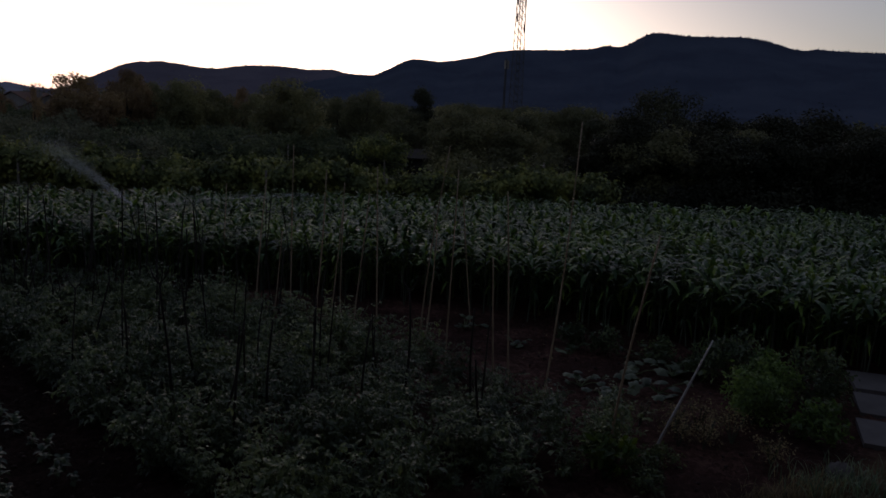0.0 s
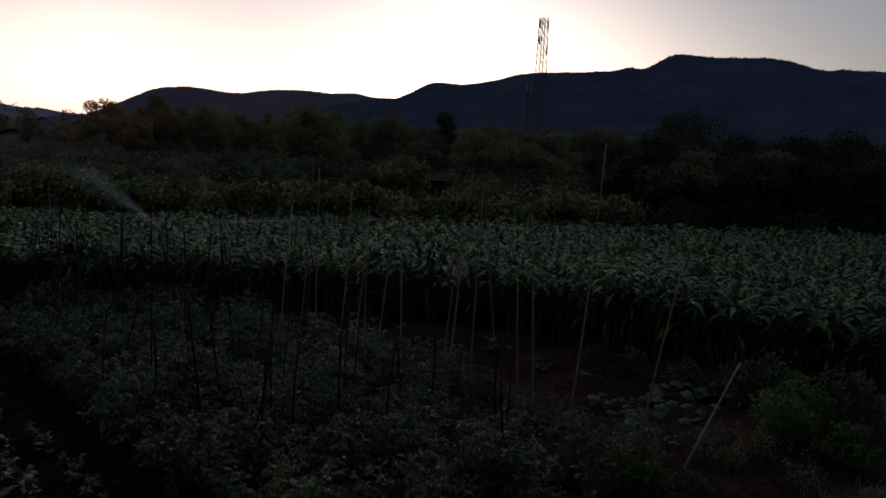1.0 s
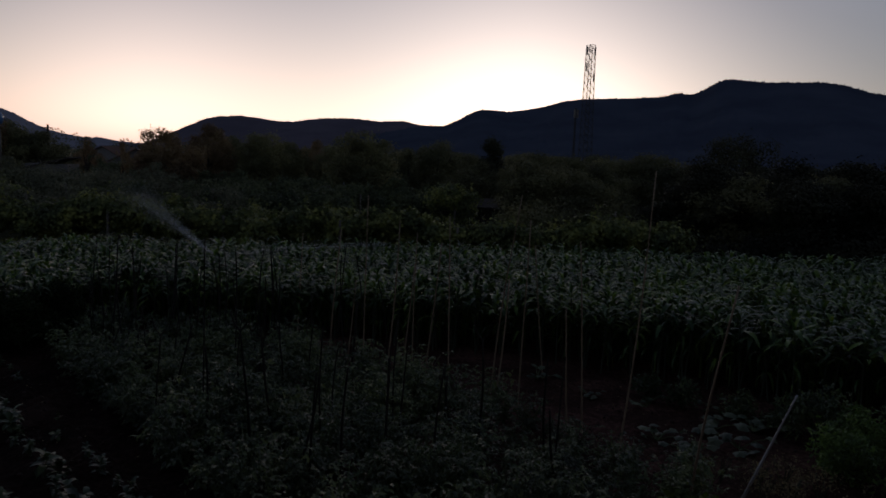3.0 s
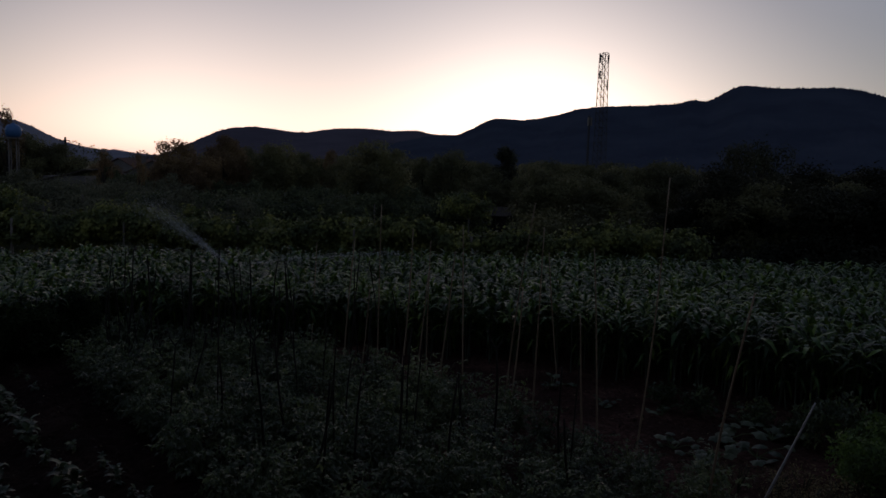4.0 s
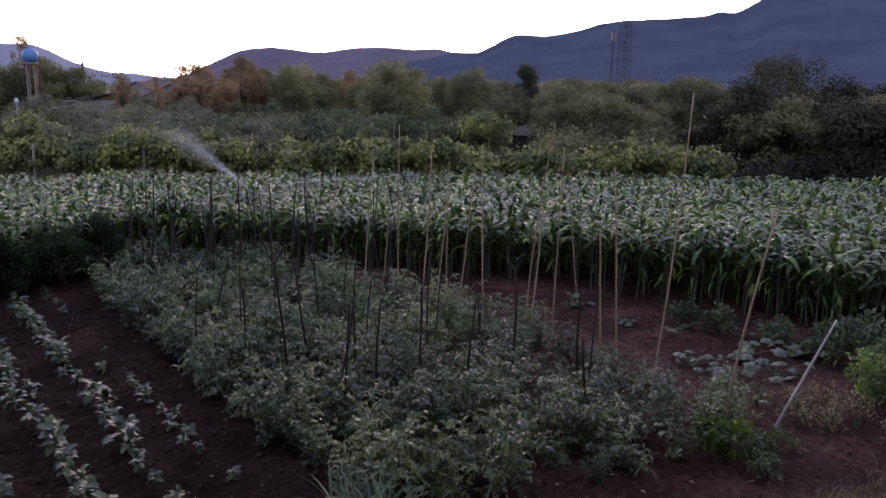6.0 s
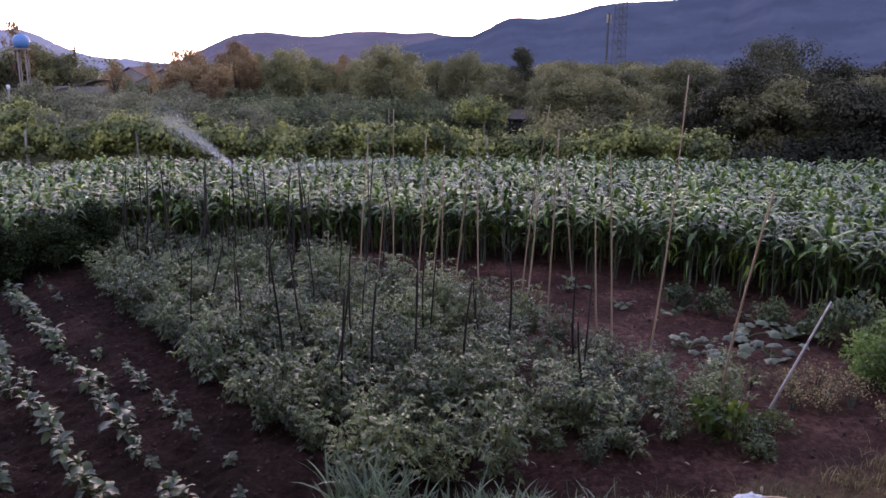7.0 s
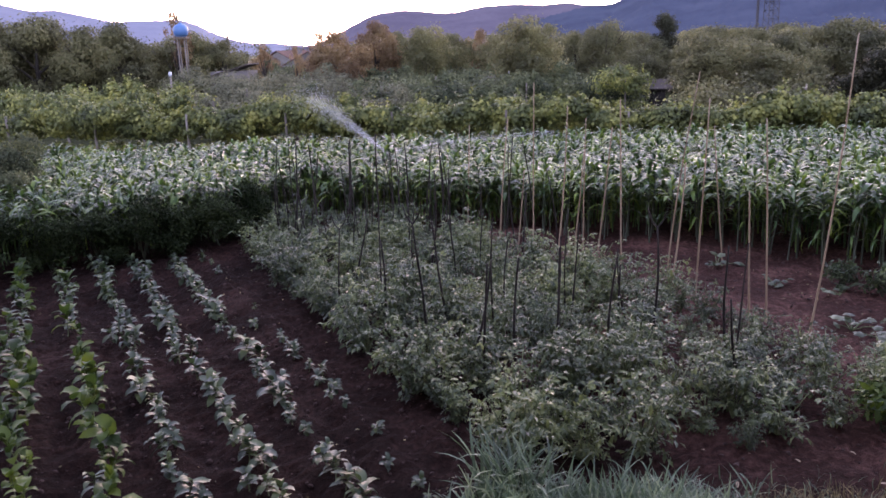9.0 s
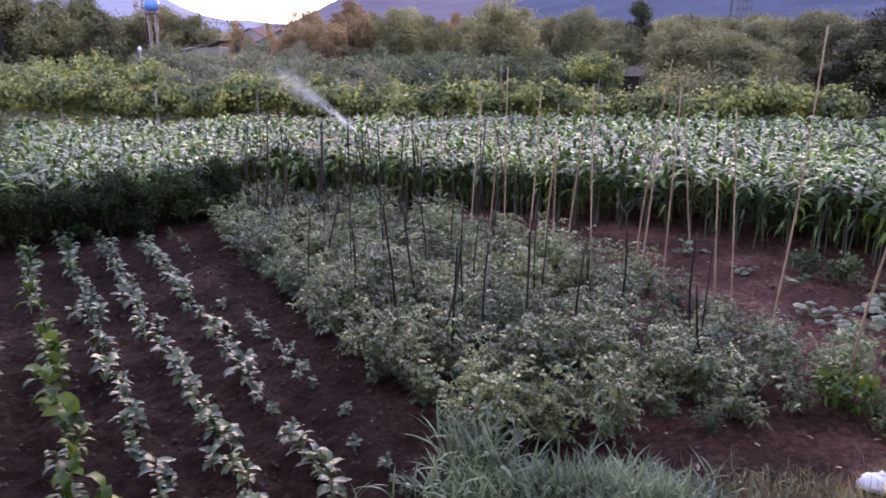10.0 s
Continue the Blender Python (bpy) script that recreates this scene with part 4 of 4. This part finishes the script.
for k in range(n):
    b = r.uniform(-50, 50)
    d = r.uniform(95, 260)
    h = r.uniform(3.2, 5.5) * (1 + (d - 95) / 250)
    v, f = cloud(2000 + k % 12, 260, h * 0.5, h, h * 0.09, simple_leaf(0.3), 10)
    wood.append((v + np.array([d * math.sin(radians(b)), d * math.cos(radians(b)), -0.2]), f))
tagged(new("far_woods", mesh("far_woods", merge(wood), TREE_DARK)), "dark belt of woodland at the foot of the hills", "woodland", kind="stuff")


# ---- buildings, tank, masts ----
def house(x, y, w, d, h, pitch, yaw, wall, roof, label, windows=1, chimney=True):
    root = thing("house", (x, y, 0), yaw, 1, label, "house")
    part("wall", mesh("wall", block(w, d, h, (0, 0, h / 2)), wall, False), root)
    for s in (-1, 1):
        ln = w / 2 + 0.25
        slab = moved(block(ln / math.cos(pitch), d + 0.5, 0.055), turn(0, 0, s * pitch), (s * ln / 2, 0, h + 0.06 + (w / 2) * math.tan(pitch) - ln / 2 * math.tan(pitch)))
        part("roof", mesh("roof", slab, roof, False), root)
    g = (w / 2) * math.tan(pitch)
    v = np.array([(-w / 2, e * d / 2, h) for e in (-1, 1)] + [(0, e * d / 2, h + g) for e in (-1, 1)] + [(w / 2, e * d / 2, h) for e in (-1, 1)] + [(0, e * d / 2, h) for e in (-1, 1)])
    part("gable", mesh("gable", (v, np.array([(0, 2, 4, 6), (1, 7, 5, 3), (0, 1, 3, 2), (2, 3, 5, 4)])), wall, False), root)
    for k in range(windows):
        wx = (k - (windows - 1) / 2) * 1.3
        win = part("window", mesh("window", block(0.6, 0.08, 0.7, (wx, -d / 2 - 0.01, h * 0.55)), WINDOW, False), root)
        part("sill", mesh("sill", block(0.75, 0.14, 0.06, (wx, -d / 2 - 0.05, h * 0.55 - 0.39)), wall, False), win)
    if chimney:
        part("chimney", mesh("chimney", block(0.4, 0.4, 0.9, (w * 0.25, 0, h + g * 0.5 + 0.35)), wall, False), root)


shed = thing("outbuilding", (-20.6, 45.5, 0), 0.15, 1, "low grey plastered outbuilding with a dark sloping roof", "outbuilding")
part("wall", mesh("wall", block(2.2, 2.4, 2.3, (0, 0, 1.15)), PLASTER, False), shed)
part("roof", mesh("roof", moved(block(2.5, 2.7, 0.07), turn(0, 0, -0.27), (0, 0, 2.36)), ROOF, False), shed)
shed_door = part("door", mesh("door", block(0.8, 0.06, 1.7, (0.3, -1.22, 0.85)), STICK, False), shed)
part("handle", mesh("handle", tube([(0.0, -1.28, 0.9), (0.0, -1.28, 1.05)], 0.015, 5), STEEL), shed_door)
house(-29, 84, 5, 5, 2.1, 0.45, 0.2, PLASTER, TILE_RED, "distant village house with a red tiled roof", 2)
house(-33.5, 90, 5, 5, 2.3, 0.45, -0.3, PLASTER, TILE_RED, "distant village house with a red tiled roof", 2)
house(-27.5, 98, 5, 5, 2.1, 0.45, 0.1, PLASTER, TILE_RED, "distant village house with a red tiled roof", 2)
house(3.5, 43, 1.8, 1.2, 0.9, 0.36, 1.62, STICK, ROOF, "small dark shed with a dull roof under trees", 0, False)
house(-4.6, 46, 1.7, 1.8, 1.45, 0.15, 0.1, POST, ROOF, "small dark wooden shed beside a fruit tree", 0, False)

tank = thing("water_tank", (-23.4, 44.8, -0.05), 0.2, 1, "round blue plastic water tank on a tall stand", "water tank")
part("vessel", mesh("vessel", lathe([(0.05, 4.40), (0.30, 4.43), (0.40, 4.56), (0.43, 4.78), (0.40, 4.98), (0.28, 5.10), (0.12, 5.15), (0.11, 5.2), (0.02, 5.2)], 20), BLUE), tank)
part("platform", mesh("platform", block(0.7, 0.7, 0.08, (0, 0, 4.36)), POST, False), tank)
for sx in (-1, 1):
    for sy in (-1, 1):
        part("leg", mesh("leg", tube([(sx * 0.2, sy * 0.2, -0.05), (sx * 0.2, sy * 0.2, 4.34)], 0.032, 6), POST), tank)


def mast(x, y, h, w, seed):
    """A square lattice mast with antenna panels near its top."""
    root = thing("radio_mast", (x, y, 0), 0.3, 1, "tall steel lattice radio mast with antenna panels", "radio mast")
    half = lambda z: w * (1.15 - 0.45 * z / h)
    for sx in (-1, 1):
        for sy in (-1, 1):
            part("leg", mesh("leg", tube([(sx * half(0), sy * half(0), 0), (sx * half(h), sy * half(h), h)], 0.10, 5), MAST), root)
    rods, z, step = [], 0.0, 1.9
    while z < h - 0.5:
        z1 = min(z + step, h)
        for sy in (-1, 1):
            rods.append(tube([(-half(z), sy * half(z), z), (half(z1), sy * half(z1), z1)], 0.05, 4))
            rods.append(tube([(half(z), sy * half(z), z), (-half(z1), sy * half(z1), z1)], 0.05, 4))
            rods.append(tube([(sy * half(z), -half(z), z), (sy * half(z1), half(z1), z1)], 0.05, 4))
            rods.append(tube([(-half(z1), sy * half(z1), z1), (half(z1), sy * half(z1), z1)], 0.05, 4))
        z = z1
    part("bracing", mesh("bracing", merge(rods), MAST), root)
    panel = mesh("antenna", block(0.35, 0.25, 2.0), POST, False)
    for k, (dx, dz) in enumerate([(-1, -1.5), (1, -1.5), (-1, -5.5), (1, -8.0)][: 4 if w > 0.5 else 2]):
        q = part("antenna", panel, root)
        q.location = (dx * (half(h) + 0.3), -0.3, h + dz)


mast(42.8, 200, 33.7, 1.15, 1)
mast(39.0, 196, 17.8, 0.16, 2)

pole = thing("utility_pole", (-32.5, 71, 0), 0, 1, "dark wooden utility pole with a crossarm", "utility pole")
part("shaft", mesh("shaft", tube([(0, 0, -0.2), (0, 0, 5.2)], [0.12, 0.09], 7), STICK), pole)
part("crossarm", mesh("crossarm", block(0.9, 0.1, 0.1, (0, -0.12, 4.9)), STICK, False), pole)
whitepost = thing("post", (-19.6, 36.0, -0.15), 0, 1, "thin post with a white cap above the vines", "post")
part("shaft", mesh("shaft", tube([(0, 0, -0.1), (0, 0, 2.5)], 0.045, 6), POST), whitepost)
part("cap", mesh("cap", lathe([(0.03, 2.68), (0.075, 2.66), (0.085, 2.56), (0.07, 2.48), (0.03, 2.46)], 10), WHITE), whitepost)
whitepost2 = thing("post", (-4.0, 44.2, 0), 0, 1, "thin post with a white cap beside the shed", "post")
part("shaft", mesh("shaft", tube([(0, 0, -0.1), (0, 0, 1.6)], 0.05, 6), CANE), whitepost2)
part("cap", mesh("cap", lathe([(0.02, 1.95), (0.08, 1.9), (0.1, 1.75), (0.08, 1.6), (0.02, 1.58)], 10), WHITE), whitepost2)

# ---- sprinkler in the maize, its jet held still as drops ----
spr = thing("sprinkler", (-4.08, 16.5, -0.1), 0, 1, "irrigation sprinkler on a thin riser in the maize", "sprinkler")
part("riser", mesh("riser", tube([(0, 0, -0.05), (0, 0, 1.12)], 0.012, 6), STEEL), spr)
part("head", mesh("head", tube([(0.03, 0, 1.10), (-0.02, 0, 1.14), (-0.08, 0, 1.19)], [0.02, 0.022, 0.012], 8), STEEL), spr)
r = np.random.default_rng(12)
n = 15000
t = r.random(n) ** 0.75
mist = t ** 1.6
px = -4.1 - 2.1 * t + r.normal(0, 1, n) * (0.012 + 0.21 * mist)
pz = 1.01 + 1.40 * t - 0.1 * t ** 2 + r.normal(0, 1, n) * (0.010 + 0.17 * mist)
py = 16.5 + r.normal(0, 1, n) * (0.02 + 0.25 * mist) + 0.8 * t
n2 = 5000
t2 = r.random(n2)
qx, qz, qy = -4.05 + 3.4 * t2, 1.10 + 0.42 * t2 - 0.2 * t2 ** 2 + r.normal(0, 0.03, n2), 16.5 + 1.2 * t2 + r.normal(0, 0.06, n2)
pts = np.column_stack([np.concatenate([px, qx]), np.concatenate([py, qy]), np.concatenate([pz, qz])])
m = len(pts)
drop = lathe([(0.01, -1.5), (0.9, 0.0), (0.01, 1.5)], 4)
tagged(new("water_spray", mesh("water_spray", scatter(drop, pts, turns(r.uniform(0, 6, m), np.zeros(m), np.full(m, -0.9)), r.uniform(0.0013, 0.0031, m)), water_m)), "fine arc of water drops from the sprinkler", "water", kind="stuff")

# ---- litter on the bank ----
def crumpled(name, at, size, seed, material, label, category):
    r = np.random.default_rng(seed)
    v, f = lathe([(0.01, 0), (0.7, 0.0), (1.0, 0.18), (0.9, 0.42), (0.55, 0.6), (0.2, 0.68), (0.01, 0.66)], 18)
    v = v * (1 + r.normal(0, 0.10, (len(v), 1)))
    ob = new(name, mesh(name, (v * np.array(size), f), material))
    ob.location = at
    tagged(ob, label, category)


crumpled("plastic_bag", (2.36, 5.38, 0.0), (0.17, 0.11, 0.17), 3, WHITE, "crumpled white plastic bag on the bank", "bag")
basket = thing("basket", (2.42, 4.98, 0), 0, 0.9, "old pale wicker basket with a rounded rim", "basket")
part("body", mesh("body", lathe([(0.01, 0.0), (0.16, 0.0), (0.22, 0.24), (0.21, 0.24), (0.15, 0.02), (0.01, 0.02)], 22), WICKER), basket)
ra = np.linspace(0, 2 * math.pi, 23)
part("rim", mesh("rim", tube(np.stack([0.22 * np.cos(ra), 0.22 * np.sin(ra), 0.245 + 0 * ra], -1), 0.014, 6), WICKER), basket)

crumpled("stone", (4.72, 6.45, 0.0), (0.13, 0.10, 0.20), 8, PLASTER, "pale rough field stone beside the path", "stone")
for i, (x, y, a) in enumerate([(5.95, 7.3, 0.5), (6.5, 8.15, 0.5), (7.0, 9.0, 0.45)]):
    v, f = block(0.72, 0.8, 0.06, (0, 0, 0.02))
    slab = new("path_slab", mesh("path_slab", (v, f), PLASTER, False))
    slab.location, slab.rotation_euler = (x, y, 0), (0, 0, -a)
    tagged(slab, "worn pale concrete path slab set in earth", "slab", "concrete path slabs")
bush("bush", 5.0, 7.25, 0.33, 0.5, 0.06, 900, BUSH, 38, "small green bush beside the concrete path", "bush")
grass("short_grass", 4.7, 6.2, (0.3, 0.2), 500, 0.22, 55, "short grass around the stone by the path")
r = np.random.default_rng(44)
for i in range(14):
    x, y = r.uniform(0.9, 2.6), r.uniform(5.2, 6.2)
    d = new("dry_leaf", mesh("dry_leaf", moved(blade(r.uniform(0.04, 0.08), 0.025, 3, 0.3, 0.5, -0.6), turn(r.uniform(0, 6.28), r.normal(0, 0.3), 0)), CANE))
    d.location = (x, y, 0.01)
    tagged(d, "curled dry leaf lying on the earth", "leaf", "dry leaves on the bank")

r = np.random.default_rng(61)
n = 520
x, y = np.concatenate([r.uniform(0.5, 5.0, 300), r.uniform(-8, 0, 220)]), np.concatenate([r.uniform(7.2, 11.5, 300), r.uniform(4.6, 11, 220)])
tagged(new("leaf_litter", mesh("leaf_litter", scatter(simple_leaf(0.35), np.column_stack([x, y, hills(x, y) + 0.02]), turns(r.uniform(0, 6, n), r.normal(0, 0.4, n), r.normal(0, 0.4, n)), r.uniform(0.014, 0.04, n)), HERB)), "small pale bits of dry leaf on the soil", "litter", kind="stuff")

# soil clods and dry leaf litter
r = np.random.default_rng(33)
n = 6000
x, y = r.uniform(-9, 5, n), r.uniform(4, 12.5, n)
clod = lathe([(0.01, -0.5), (0.7, -0.3), (0.9, 0.1), (0.5, 0.55), (0.01, 0.62)], 6)
tagged(new("soil_clods", mesh("soil_clods", scatter(clod, np.column_stack([x, y, hills(x, y) + 0.004]), turns(r.uniform(0, 6, n), r.normal(0, 0.5, n), r.normal(0, 0.5, n)), 0.007 + 0.026 * r.random(n) ** 4), CLOD)), "loose red-brown soil clods", "soil", kind="stuff")
